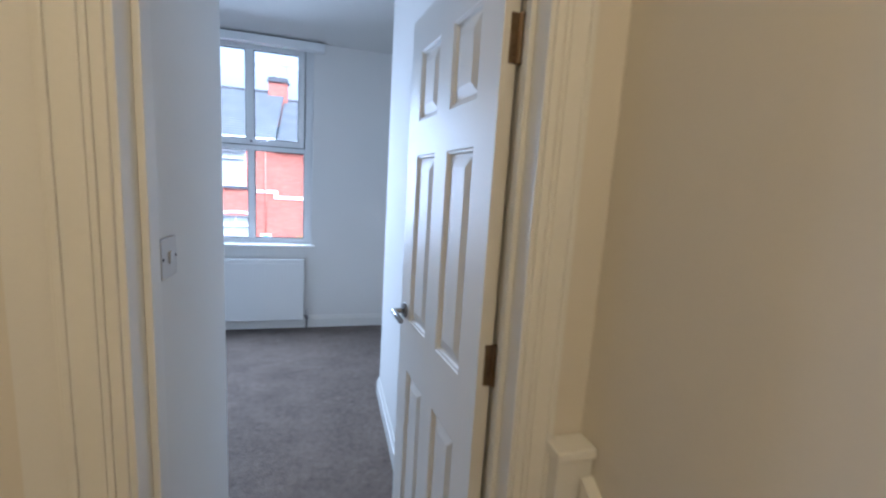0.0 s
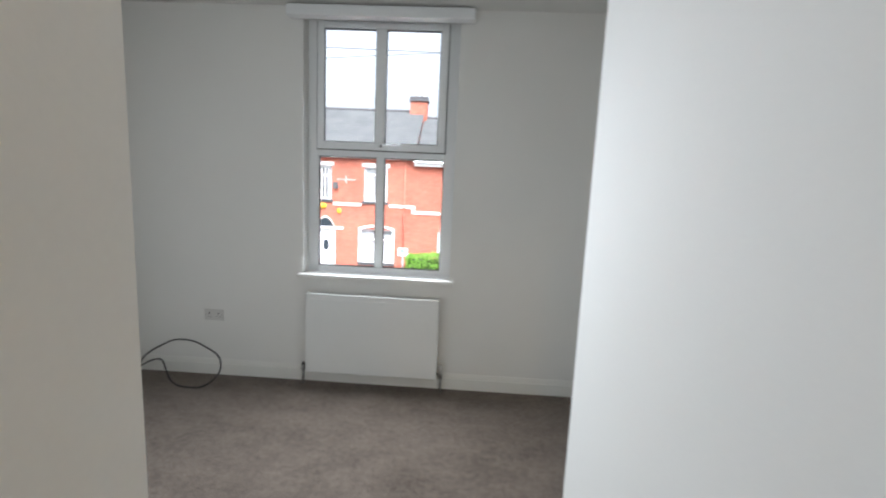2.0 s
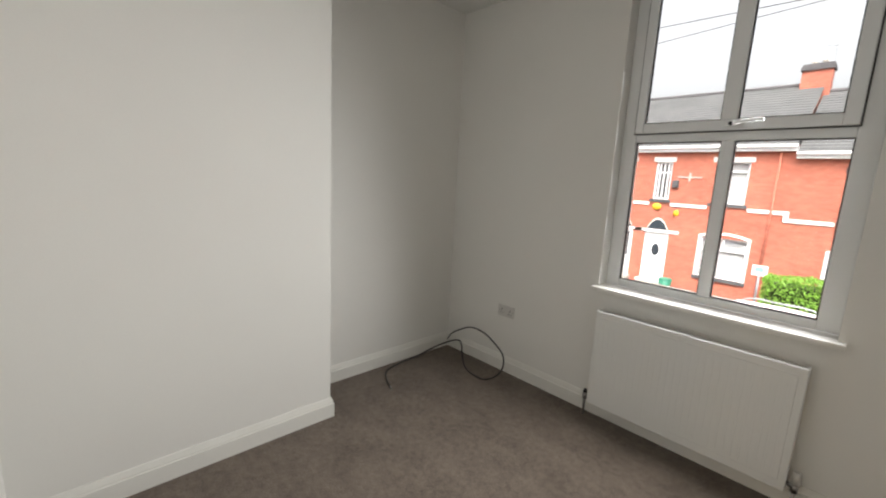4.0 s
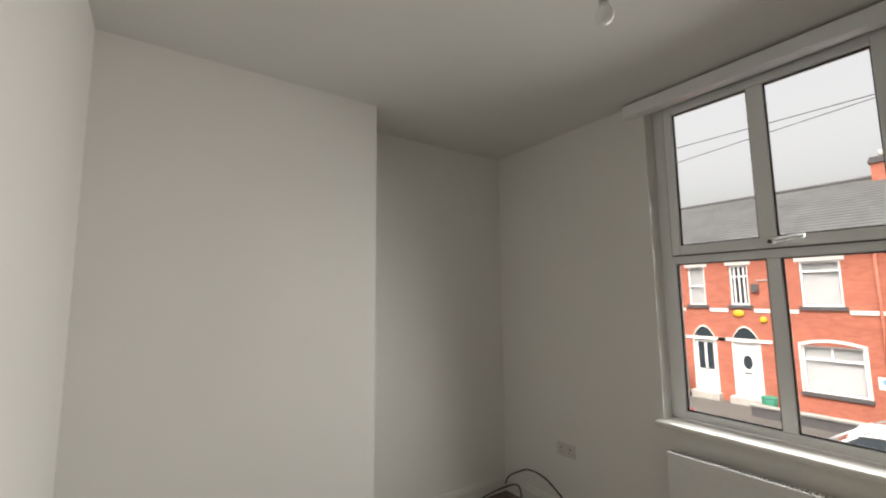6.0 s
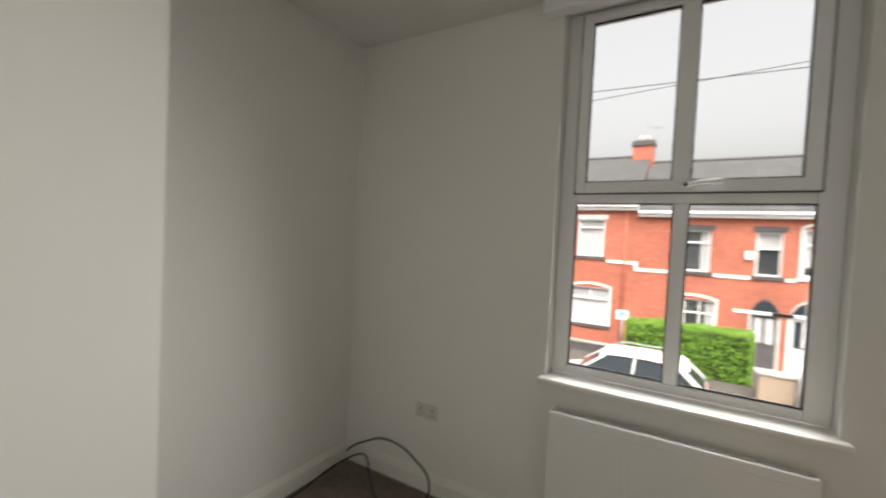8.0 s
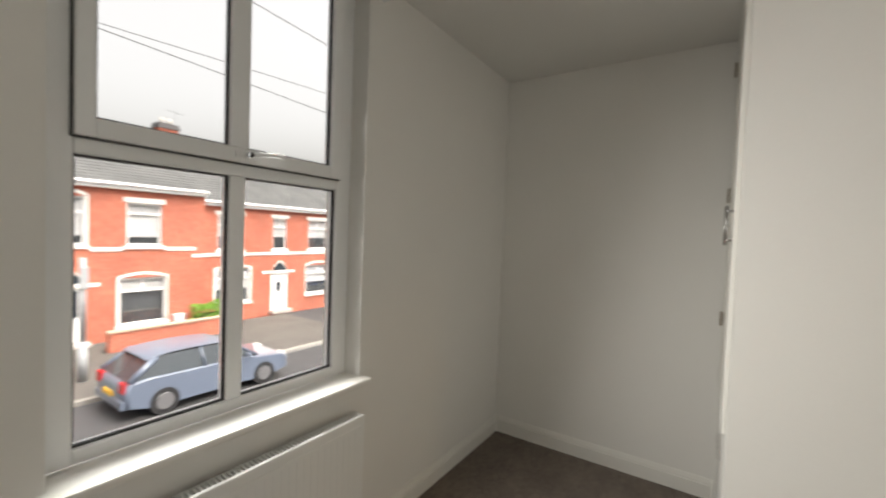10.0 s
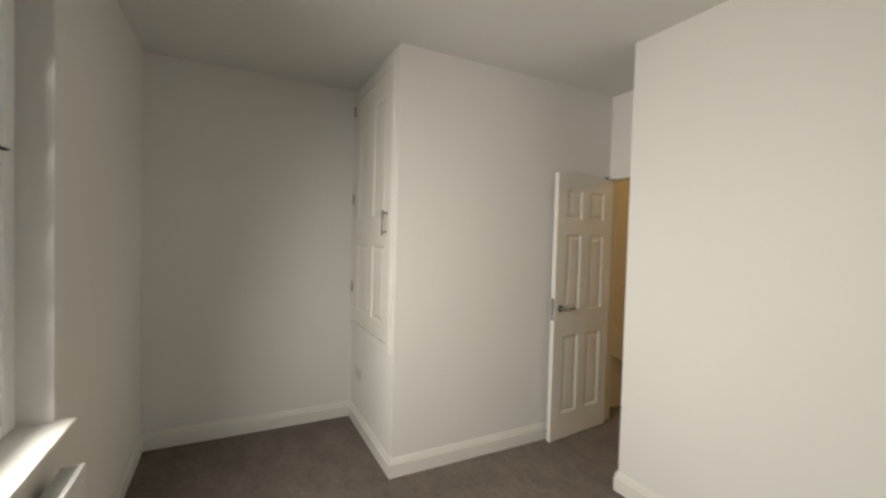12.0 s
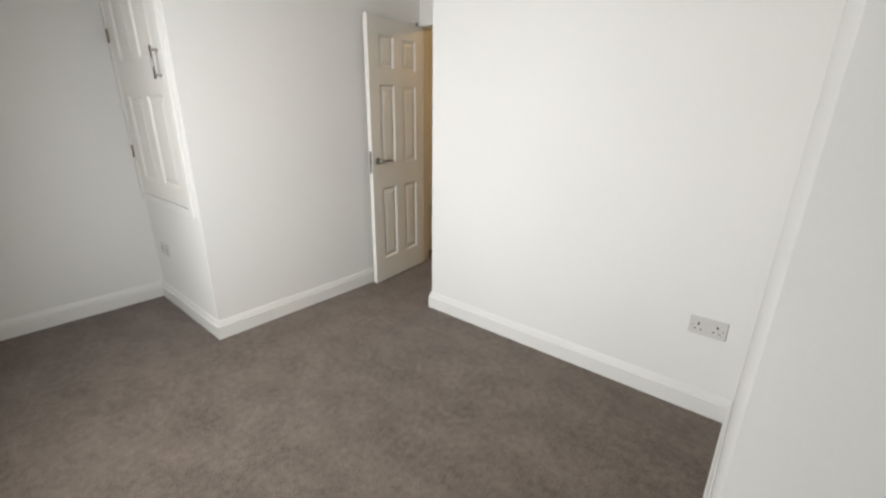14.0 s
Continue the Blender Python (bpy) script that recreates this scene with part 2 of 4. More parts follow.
lining = thing("door_lining", pose(0, 0, 0), "white gloss door lining with planted stops", "door frame", kind="structure")
for x in (DX0, DX1 - 0.022):
    part("jamb", B(x, x + 0.022, 0.918, 1.052, 0, DZ - 0.022, 0.002), GLOSS, lining)
part("head", B(DX0, DX1, 0.918, 1.052, DZ - 0.022, DZ, 0.002), GLOSS, lining)
for x in (DX0 + 0.022, DX1 - 0.034):
    part("stop", B(x, x + 0.012, 0.975, 1.000, 0, DZ - 0.022, 0.002), GLOSS, lining)
architrave("architrave_left", DX0 - 0.068, DX0 + 0.012, 0, DZ - 0.01, 0.92, -1, "left", "moulded white architrave beside the bedroom doorway")
architrave("architrave_right", DX1 - 0.012, DX1 + 0.068, 0, DZ - 0.01, 0.92, -1, "right", "moulded white architrave beside the bedroom doorway")
architrave("architrave_head", DX0 - 0.068, DX1 + 0.068, DZ - 0.012, DZ + 0.06, 0.92, -1, "head", "moulded white architrave over the bedroom doorway")


def nested_panel(bm, x0, x1, z0, z1, y, face, rings):
    """A raised and fielded panel: rectangles stepping in by inset and back by depth from the plane y."""
    loops = []
    for inset, depth in rings:
        yy = y - face * depth
        loops.append([bm.verts.new(p) for p in ((x0 + inset, yy, z0 + inset), (x1 - inset, yy, z0 + inset), (x1 - inset, yy, z1 - inset), (x0 + inset, yy, z1 - inset))])
    for a, b in zip(loops, loops[1:]):
        for i in range(4):
            bm.faces.new((a[i], a[(i + 1) % 4], b[(i + 1) % 4], b[i]))
    bm.faces.new(loops[-1])


FIELD = ((0, 0), (0.003, 0.003), (0.009, 0.004), (0.013, 0.010), (0.019, 0.011), (0.047, 0.003))


def panelled_leaf(parent, w, h, t, panels, material):
    """Leaf in local x 0..w, y 0..t, z 0..h; panels is a list of (x0, x1, z0, z1)."""
    xs = sorted({0, w, *(p[0] for p in panels), *(p[1] for p in panels)})
    zs = sorted({0, h, *(p[2] for p in panels), *(p[3] for p in panels)})
    bm = bmesh.new()
    grid = {}
    for y in (0, t):
        for x in xs:
            for z in zs:
                grid[x, y, z] = bm.verts.new((x, y, z))
        for xa, xb in zip(xs, xs[1:]):
            for za, zb in zip(zs, zs[1:]):
                if not any(p[0] <= xa and xb <= p[1] and p[2] <= za and zb <= p[3] for p in panels):
                    bm.faces.new([grid[q] for q in ((xa, y, za), (xb, y, za), (xb, y, zb), (xa, y, zb))])
    for za, zb in zip(zs, zs[1:]):
        for x in (0, w):
            bm.faces.new([grid[q] for q in ((x, 0, za), (x, t, za), (x, t, zb), (x, 0, zb))])
    for xa, xb in zip(xs, xs[1:]):
        for z in (0, h):
            bm.faces.new([grid[q] for q in ((xa, 0, z), (xb, 0, z), (xb, t, z), (xa, t, z))])
    leaf = part("leaf", bm, material, parent, "moulded white painted leaf")
    for x0, x1, z0, z1 in panels:
        bm = bmesh.new()
        nested_panel(bm, x0, x1, z0, z1, 0, -1, FIELD)
        nested_panel(bm, x0, x1, z0, z1, t, 1, FIELD)
        part("panel", bm, material, leaf)
    return leaf


def lever_handle(parent, x, z, face, t, toward):
    """Round-rose lever handle on one face of a leaf; toward is the way its lever points along x."""
    y0 = 0 if face < 0 else t
    bm = bmesh.new()
    rod(bm, (x, y0, z), (x, y0 + face * 0.009, z), 0.026, 0.0255, 32)
    rod(bm, (x, y0, z), (x, y0 + face * 0.045, z), 0.0095)
    ball(bm, (x, y0 + face * 0.045, z), 0.0098)
    rod(bm, (x, y0 + face * 0.045, z), (x + toward * 0.112, y0 + face * 0.050, z), 0.0095)
    ball(bm, (x + toward * 0.112, y0 + face * 0.050, z), 0.0095)
    return part("lever_handle", bm, CHROME, parent, "brushed steel lever on a round rose", True)


W6 = 0.645
door = thing("door_1", pose(HX, HY, 0.010, 0, 0, HA), "white six-panel moulded door standing open against the passage wall", "door", kind="structure")
s, m0 = 0.105, 0.098
pw = (W6 - 2 * s - m0) / 2
cols = ((s, s + pw), (s + pw + m0, W6 - s))
panelled_leaf(door, W6, 1.98, 0.035, [(a, b, z0, z1) for a, b in cols for z0, z1 in ((0.19, 0.775), (0.96, 1.535), (1.645, 1.865))], DOORW)
lever_handle(door, W6 - 0.058, 0.985, 1, 0.035, -1)
lever_handle(door, W6 - 0.058, 0.985, -1, 0.035, -1)
bm = B(W6 - 0.001, W6 + 0.0015, 0.006, 0.029, 0.90, 1.06)
box(bm, W6, W6 + 0.010, 0.012, 0.022, 0.972, 0.998, 0.002)
part("latch_plate", bm, CHROME, door, "steel latch face plate")
for z in (0.23, 0.98, 1.70):
    bm = B(-0.0025, 0.0, 0.001, 0.019, z, z + 0.10)
    rod(bm, (-0.004, -0.004, z), (-0.004, -0.004, z + 0.10), 0.006, seg=12)
    for k in (0.02, 0.05, 0.08):
        rod(bm, (-0.004, 0.010 + (0.005 if k == 0.05 else -0.004), z + k), (-0.0005, 0.010 + (0.005 if k == 0.05 else -0.004), z + k), 0.004, seg=10)
    part("hinge", bm, BRASS, door, "dull brass butt hinge")
stop = thing("door_stop", pose(XC - 0.018, HY + 0.60, 0.06), "black rubber door stop screwed to the skirting", "door stop")
part("buffer", rod(bmesh.new(), (0, 0, 0), (-0.03, 0, 0), 0.016, 0.013), BLACK, stop, "", True)

# stair string and newel block in the hall
string = thing("stair_string", pose(0, 0, 0), "cream painted sloping stair string with a square end block", "stair string", kind="structure")
part("end_block", B(0.672, 0.758, 0.865, 0.918, 0, 0.90, 0.004), GLOSS, string)
part("block_cap", B(0.664, 0.758, 0.854, 0.918, 0.90, 0.925, 0.006), GLOSS, string)
bm = bmesh.new()
vs = [bm.verts.new(p) for p in ((0.728, 0.86, 0.55), (0.758, 0.86, 0.55), (0.758, 0.86, 0.86), (0.728, 0.86, 0.86), (0.728, -0.2, 0.0), (0.758, -0.2, 0.0), (0.758, -0.2, 0.10), (0.728, -0.2, 0.10))]
for f in ((0, 1, 2, 3), (7, 6, 5, 4), (0, 4, 5, 1), (1, 5, 6, 2), (2, 6, 7, 3), (3, 7, 4, 0)):
    bm.faces.new([vs[i] for i in f])
part("string_board", bm, GLOSS, string)

# ---- window ----
win = thing("window_1", pose(0, 0, 0), "white plastic window with an opening top light over two fixed panes", "window", kind="structure")
FY0, FY1 = 4.395, 4.455
TZ0, TZ1 = 1.682, 1.738
fr = boxes((WX0, -0.954, FY0, FY1, WZ0 + 0.025, WZ1, 0.006), (-0.037, WX1, FY0, FY1, WZ0 + 0.025, WZ1, 0.006), (-0.954, -0.037, FY0 + 0.001, FY1, WZ0 + 0.025, 0.868, 0.006),
           (-0.954, -0.037, FY0 + 0.001, FY1, WZ1 - 0.05, WZ1, 0.006), (-0.954, -0.037, FY0 + 0.001, FY1, TZ0, TZ1, 0.006), (-0.527, -0.469, FY0 + 0.002, FY1, 0.868, TZ0, 0.006))
part("window_frame", fr, UPVC, win, "white plastic outer frame")
SY0, SY1 = 4.372, 4.425
sash = boxes((-0.958, -0.912, SY0, SY1, TZ1 - 0.008, WZ1 - 0.02, 0.006), (-0.088, -0.034, SY0, SY1, TZ1 - 0.008, WZ1 - 0.02, 0.006), (-0.912, -0.088, SY0 + 0.001, SY1, TZ1 - 0.008, TZ1 + 0.045, 0.006),
             (-0.912, -0.088, SY0 + 0.001, SY1, 2.555, WZ1 - 0.02, 0.006), (-0.540, -0.470, SY0 + 0.002, SY1, TZ1 + 0.045, 2.555, 0.006))
sash_ob = part("opening_sash", sash, UPVC, win, "white plastic top-hung opening light")
# black strips added as the shadow line between sash and frame
part("sash_gap_shade", boxes((-0.9635, -0.9585, SY0 + 0.012, FY0 + 0.002, TZ1 - 0.012, WZ1 - 0.018), (-0.0335, -0.0285, SY0 + 0.012, FY0 + 0.002, TZ1 - 0.012, WZ1 - 0.018), (-0.9585, -0.0335, SY0 + 0.012, FY0 + 0.002, TZ1 - 0.0135, TZ1 - 0.0085)), BLACK, sash_ob, "black strips painted as the shadow gap round the opening light")
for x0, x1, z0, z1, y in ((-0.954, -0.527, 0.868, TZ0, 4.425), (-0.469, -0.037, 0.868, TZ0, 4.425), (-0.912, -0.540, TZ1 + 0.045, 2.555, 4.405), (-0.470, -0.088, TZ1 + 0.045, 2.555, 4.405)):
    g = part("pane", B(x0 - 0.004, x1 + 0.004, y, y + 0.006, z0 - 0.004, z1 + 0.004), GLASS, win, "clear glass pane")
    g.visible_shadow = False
    gk = boxes((x0, x0 + 0.006, y - 0.014, y - 0.001, z0, z1), (x1 - 0.006, x1, y - 0.014, y - 0.001, z0, z1), (x0, x1, y - 0.0145, y - 0.001, z0, z0 + 0.006), (x0, x1, y - 0.0145, y - 0.001, z1 - 0.006, z1))
    part("gasket", gk, BLACK, win, "black rubber glazing gasket")
bm = B(-0.525, -0.440, 4.362, 4.372, 1.745, 1.768, 0.004)
rod(bm, (-0.482, 4.364, 1.757), (-0.482, 4.346, 1.757), 0.014, 0.012, 20)
part("handle_base", bm, UPVC, sash_ob, "white espagnolette handle base")
tube("handle_lever", [(-0.490, 4.343, 1.757), (-0.455, 4.341, 1.762), (-0.41, 4.334, 1.769), (-0.355, 4.332, 1.771)], 0.0085, UPVC, sash_ob, "white handle lever")
part("keyhole", rod(bmesh.new(), (-0.486, 4.346, 1.757), (-0.486, 4.332, 1.757), 0.0095), BLACK, sash_ob, "black lock button")
sill = struct("window_sill", boxes((-1.056, 0.076, 4.245, 4.4, 0.795, 0.824, 0.009)), GLOSS, "white gloss window board with rounded nose", "window sill")
# blind head box over the window
blind = thing("roller_blind_box", pose(0, 0, 0), "slim white blind head rail fixed at the ceiling over the window", "blind")
part("headrail", B(-1.115, 0.135, 4.225, 4.299, 2.575, 2.645, 0.006), UPVC, blind, "white blind head rail")
part("end_cap", B(0.135, 0.140, 4.228, 4.296, 2.578, 2.642, 0.002), UPVC, blind)
part("end_cap", B(-1.120, -1.115, 4.228, 4.296, 2.578, 2.642, 0.002), UPVC, blind)

# ---- radiator ----
rad = thing("radiator", pose(0, 0, 0), "white double panel radiator under the window", "radiator")
RX0, RX1, RZ0, RZ1 = -0.975, -0.015, 0.105, 0.695
bm = B(RX0, RX1, 4.198, 4.214, RZ0, RZ1, 0.006)
box(bm, RX0 + 0.03, RX1 - 0.03, 4.195, 4.199, RZ0 + 0.045, RZ1 - 0.04, 0.003)
front = part("front_panel", bm, RADM, rad, "white front panel with shallow vertical flutes")
flute = mesh_of("flute", B(-0.006, 0.006, 4.1938, 4.1953, RZ0 + 0.06, RZ1 - 0.055, 0.0007), RADM)
for i in range(27):
    ob = new("flute", flute)
    ob.parent, ob.location = front, (RX0 + 0.055 + (RX1 - RX0 - 0.11) * i / 26, 0, 0)
part("back_panel", B(RX0 + 0.01, RX1 - 0.01, 4.255, 4.268, RZ0 + 0.01, RZ1 - 0.01, 0.005), RADM, rad)
bm = bmesh.new()
n = 60
for i in range(n):
    x = RX0 + 0.012 + (RX1 - RX0 - 0.024) * i / (n - 1)
    box(bm, x - 0.0025, x + 0.0025, 4.215, 4.262, RZ1 - 0.014, RZ1 - 0.005)
part("top_grille", bm, RADM, rad, "slotted white top grille")
# added near-black sheet: the shade inside the radiator painted below its slats
part("grille_shade_sheet", B(RX0 + 0.012, RX1 - 0.012, 4.216, 4.253, RZ1 - 0.045, RZ1 - 0.040), DARK, rad)
for x in (RX0 + 0.004, RX1 - 0.004):
    part("side_panel", B(x - 0.004, x + 0.004, 4.215, 4.266, RZ0 + 0.005, RZ1 - 0.003, 0.002), RADM, rad)
for x in (RX0 + 0.15, RX1 - 0.18):
    part("bracket", B(x, x + 0.03, 4.266, 4.299, 0.2, 0.6), RADM, rad)
for x, sgn in ((RX0, -1), (RX1, 1)):
    bm = bmesh.new()
    rod(bm, (x, 4.235, 0.135), (x + sgn * 0.035, 4.235, 0.135), 0.010)
    rod(bm, (x + sgn * 0.03, 4.235, 0.0), (x + sgn * 0.03, 4.235, 0.12), 0.0075)
    rod(bm, (x + sgn * 0.03, 4.235, 0.105), (x + sgn * 0.03, 4.235, 0.145), 0.015, 0.013, 12)
    valve = part("valve", bm, CHROME, rad, "chrome radiator valve", True)
    if sgn > 0:
        bm = rod(bmesh.new(), (x + 0.03, 4.235, 0.145), (x + 0.03, 4.235, 0.205), 0.017, 0.014, 20)
        part("thermostat_head", bm, PLASTIC, valve, "white thermostat head", True)
    else:
        part("valve_cap", rod(bmesh.new(), (x - 0.03, 4.235, 0.145), (x - 0.03, 4.235, 0.165), 0.012, 0.010, 16), BLACK, valve, "", True)


# ---- sockets, switch ----
def socket_plate(name, m, w, h, label, gangs, kind_of="socket"):
    """Plate in local x and z, facing local -y."""
    ob = thing(name, m, label, kind_of)
    part("plate", B(-w / 2, w / 2, -0.009, -0.0005, -h / 2, h / 2, 0.003), PLASTIC, ob)
    for g in range(gangs):
        cx = (g - (gangs - 1) / 2) * w / 2
        if kind_of == "socket":
            # holes are near-black blocks on the plate, their inner shade given by colour
            bm = boxes((cx - 0.004, cx + 0.004, -0.0096, -0.0088, 0.004, 0.016), (cx - 0.015, cx - 0.008, -0.0096, -0.0088, -0.018, -0.013), (cx + 0.008, cx + 0.015, -0.0096, -0.0088, -0.018, -0.013))
            part("pin_holes", bm, DARK, ob)
            part("rocker", B(cx - 0.022, cx - 0.012, -0.0125, -0.0085, 0.012, 0.03, 0.001), PLASTIC, ob)
        else:
            part("rocker", B(cx - 0.007, cx + 0.007, -0.0135, -0.0085, -0.013, 0.013, 0.0015), PLASTIC, ob)
    for sx in (-1, 1):
        part("screw", rod(bmesh.new(), (sx * w * 0.41, -0.0085, 0), (sx * w * 0.41, -0.0098, 0), 0.0035, seg=10), DARK if kind_of == "light switch" else CHROME, ob)
    return ob


socket_plate("wall_socket", pose(-1.71, YN, 0.465), 0.147, 0.086, "white double socket on the window wall near the alcove", 2)
socket_plate("wall_socket", pose(-1.795, YB, 0.440, 0, 0, 180), 0.147, 0.086, "white double socket on the plain wall beside the chimney breast", 2)
socket_plate("wall_socket", pose(1.31, YC, 0.42, 0, 0, 180), 0.147, 0.086, "white double socket under the raised cupboard", 2)
socket_plate("light_switch", pose(XP, 1.175, 1.262, 0, 0, 90), 0.086, 0.086, "white plastic light switch on the passage wall", 1, "light switch")

# ---- cupboard ----
cup = thing("cupboard", pose(0, YC, 0), "white raised built-in cupboard with a panelled door", "cupboard")
part("frame", boxes((CB0 - 0.045, CB0, 0.0005, 0.018, CZ0 - 0.045, CZ1 + 0.04, 0.003), (CB1, CB1 + 0.04, 0.0005, 0.018, CZ0 - 0.045, CZ1 + 0.04, 0.003), (CB0, CB1, 0.0005, 0.0175, CZ0 - 0.045, CZ0, 0.003), (CB0, CB1, 0.0005, 0.0175, CZ1, CZ1 + 0.04, 0.003)), GLOSS, cup, "white gloss surround")
leafw = CB1 - CB0 - 0.008
# near-black sheet behind the leaf: shade in the gaps round it, as colour
cd = part("cupboard_gap_shade", B(CB0 + 0.004, CB1 - 0.004, -0.05, -0.045, CZ0 + 0.012, CZ1 - 0.004), DARK, cup, "near-black sheet behind the cupboard leaf, its colour the shade of the gaps")
ms = 0.10
pw = (leafw - 3 * ms) / 2
pcols = ((ms, ms + pw), (2 * ms + pw, leafw - ms))
lf = panelled_leaf(cup, leafw, CZ1 - CZ0 - 0.010, 0.03, [(a, b, z0, z1) for a, b in pcols for z0, z1 in ((0.10, 0.62), (0.82, 1.62))], DOORW)
lf.location = (CB0 + 0.004, -0.022, CZ0 + 0.006)
bm = bmesh.new()
hx = CB0 + 0.055
rod(bm, (hx, 0.04, 1.50), (hx, 0.04, 1.66), 0.006)
for z in (1.52, 1.64):
    rod(bm, (hx, 0.008, z), (hx, 0.04, z), 0.005)
part("bar_handle", bm, CHROME, cup, "steel bar handle", True)
for z in (1.08, 1.78, 2.48):
    bm = B(CB1 - 0.006, CB1 + 0.012, 0.0165, 0.0195, z - 0.04, z + 0.04)
    rod(bm, (CB1, 0.021, z - 0.04), (CB1, 0.021, z + 0.04), 0.005, seg=10)
    part("hinge", bm, BRASS, cup, "dull brass hinge")

# ---- ceiling pendant ----
pend = thing("ceiling_pendant", pose(-0.54, 3.17, H), "white pendant lamp holder with a bare bulb hanging from the ceiling", "ceiling light")
part("ceiling_rose", rod(bmesh.new(), (0, 0, 0), (0, 0, -0.025), 0.045, 0.03, 24), PLASTIC, pend, "", True)
part("flex", rod(bmesh.new(), (0, 0, -0.02), (0, 0, -0.10), 0.0035, seg=10), PLASTIC, pend, "", True)
part("lamp_holder", rod(bmesh.new(), (0, 0, -0.09), (0, 0, -0.145), 0.014, 0.02, 20), PLASTIC, pend, "", True)
BULB = mat("frosted_bulb", (0.82, 0.82, 0.80), 0.25, vary=0.02, scale=9, fine=50)
part("bulb", ball(rod(bmesh.new(), (0, 0, -0.145), (0, 0, -0.17), 0.014, 0.022, 20), (0, 0, -0.19), 0.03, 1, 1, 1.15, 20), BULB, pend, "white frosted bulb", True)

# ---- loose aerial cable in the alcove corner ----
cable = thing("aerial_cable", pose(0, 0, 0), "loose black coaxial aerial cable looping out of the alcove corner", "cable")
tube("cable_run", [(-2.29, 4.27, 0.06), (-2.16, 4.18, 0.17), (-2.03, 4.14, 0.255), (-1.86, 4.12, 0.325), (-1.68, 4.12, 0.285), (-1.55, 4.10, 0.17), (-1.63, 4.06, 0.03), (-1.80, 4.05, 0.006), (-1.90, 4.08, 0.02), (-1.98, 4.13, 0.08),
                   (-2.03, 4.17, 0.125), (-2.10, 4.2, 0.13), (-2.19, 4.15, 0.09), (-2.24, 4.05, 0.05), (-2.25, 3.9, 0.02), (-2.25, 3.72, 0.008), (-2.21, 3.58, 0.005), (-2.10, 3.50, 0.005), (-2.00, 3.46, 0.006)], 0.0055, BLACK, cable, "black coaxial cable", res=10)
part("plug", rod(bmesh.new(), (-2.005, 3.463, 0.0065), (-1.975, 3.45, 0.0065), 0.0062, 0.005, 12), CHROME, cable, "metal aerial plug", True)

# ---- outside: materials ----
def brick_material():
    m = bpy.data.materials.new("red_brick")
    m.use_nodes = True
    n, l = m.node_tree.nodes, m.node_tree.links
    b = n["Principled BSDF"]
    b.inputs["Roughness"].default_value = 0.85
    co, mp, br = n.new("ShaderNodeTexCoord"), n.new("ShaderNodeMapping"), n.new("ShaderNodeTexBrick")
    mp.inputs["Rotation"].default_value = (radians(90), 0, 0)
    l.new(co.outputs["Object"], mp.inputs[0])
    l.new(mp.outputs[0], br.inputs["Vector"])
    br.inputs["Color1"].default_value, br.inputs["Color2"].default_value, br.inputs["Mortar"].default_value = (0.50, 0.155, 0.098, 1), (0.41, 0.118, 0.075, 1), (0.36, 0.18, 0.14, 1)
    br.inputs["Scale"].default_value, br.inputs["Brick Width"].default_value, br.inputs["Row Height"].default_value, br.inputs["Mortar Size"].default_value = 1.0, 0.225, 0.075, 0.006
    t, mix = n.new("ShaderNodeTexNoise"), n.new("ShaderNodeMixRGB")
    t.inputs["Scale"].default_value, t.inputs["Detail"].default_value = 0.7, 5
    l.new(co.outputs["Object"], t.inputs["Vector"])
    mix.blend_type, mix.inputs[0].default_value = "OVERLAY", 0.35
    l.new(br.outputs[0], mix.inputs[1])
    l.new(t.outputs[0], mix.inputs[2])
    l.new(mix.outputs[0], b.inputs["Base Color"])
    bp = n.new("ShaderNodeBump")
    bp.inputs["Strength"].default_value, bp.inputs["Distance"].default_value = 0.5, 0.01
    l.new(br.outputs["Fac"], bp.inputs["Height"])
    bp.invert = True
    l.new(bp.outputs[0], b.inputs["Normal"])
    return m


BRICK = brick_material()
GLASS_FAR = glass_material(0.95, 1.6)
SLATE = mat("roof_slate", (0.095, 0.098, 0.10), 0.85, vary=0.35, scale=1.2, fine=14, bump=0.5)
STONEW = mat("white_masonry_paint", (0.78, 0.77, 0.74), 0.7, vary=0.08, scale=2, fine=30, bump=0.1)
STONED = mat("dark_lintel_stone", (0.10, 0.095, 0.10), 0.8, vary=0.2, scale=3, fine=30, bump=0.2)
STONE = mat("weathered_sandstone", (0.52, 0.49, 0.45), 0.9, vary=0.3, scale=8, fine=55, bump=1.0)
ASPHALT = mat("asphalt", (0.06, 0.06, 0.064), 0.9, vary=0.25, scale=0.4, fine=40, bump=0.3)
PAVE = mat("concrete_flags", (0.10, 0.092, 0.085), 0.9, vary=0.25, scale=0.8, fine=25, bump=0.2)
KERB = mat("kerb_stone", (0.33, 0.32, 0.30), 0.85, vary=0.2, scale=3, fine=40, bump=0.2)
YELLOW = mat("yellow_line_paint", (0.70, 0.50, 0.10), 0.8, vary=0.2, scale=6, fine=40)
TAN = mat("tan_render", (0.42, 0.33, 0.25), 0.9, vary=0.08, scale=0.6, fine=12, bump=0.1)
HEDGE = mat("hedge_leaf", (0.21, 0.42, 0.05), 0.6, vary=0.5, scale=4, fine=40)
# near-black green: shade inside bushes put into colour; also backs house fronts
DARKFILL = mat("dark_inner_fill", (0.03, 0.045, 0.012), 0.9, vary=0.3, scale=8, fine=60)
# flat sheets in house windows: the shade of unlit rooms is this colour
ROOMDARK = mat("room_shade_sheet", (0.07, 0.078, 0.085), 0.15, vary=0.3, scale=1.5, fine=8)
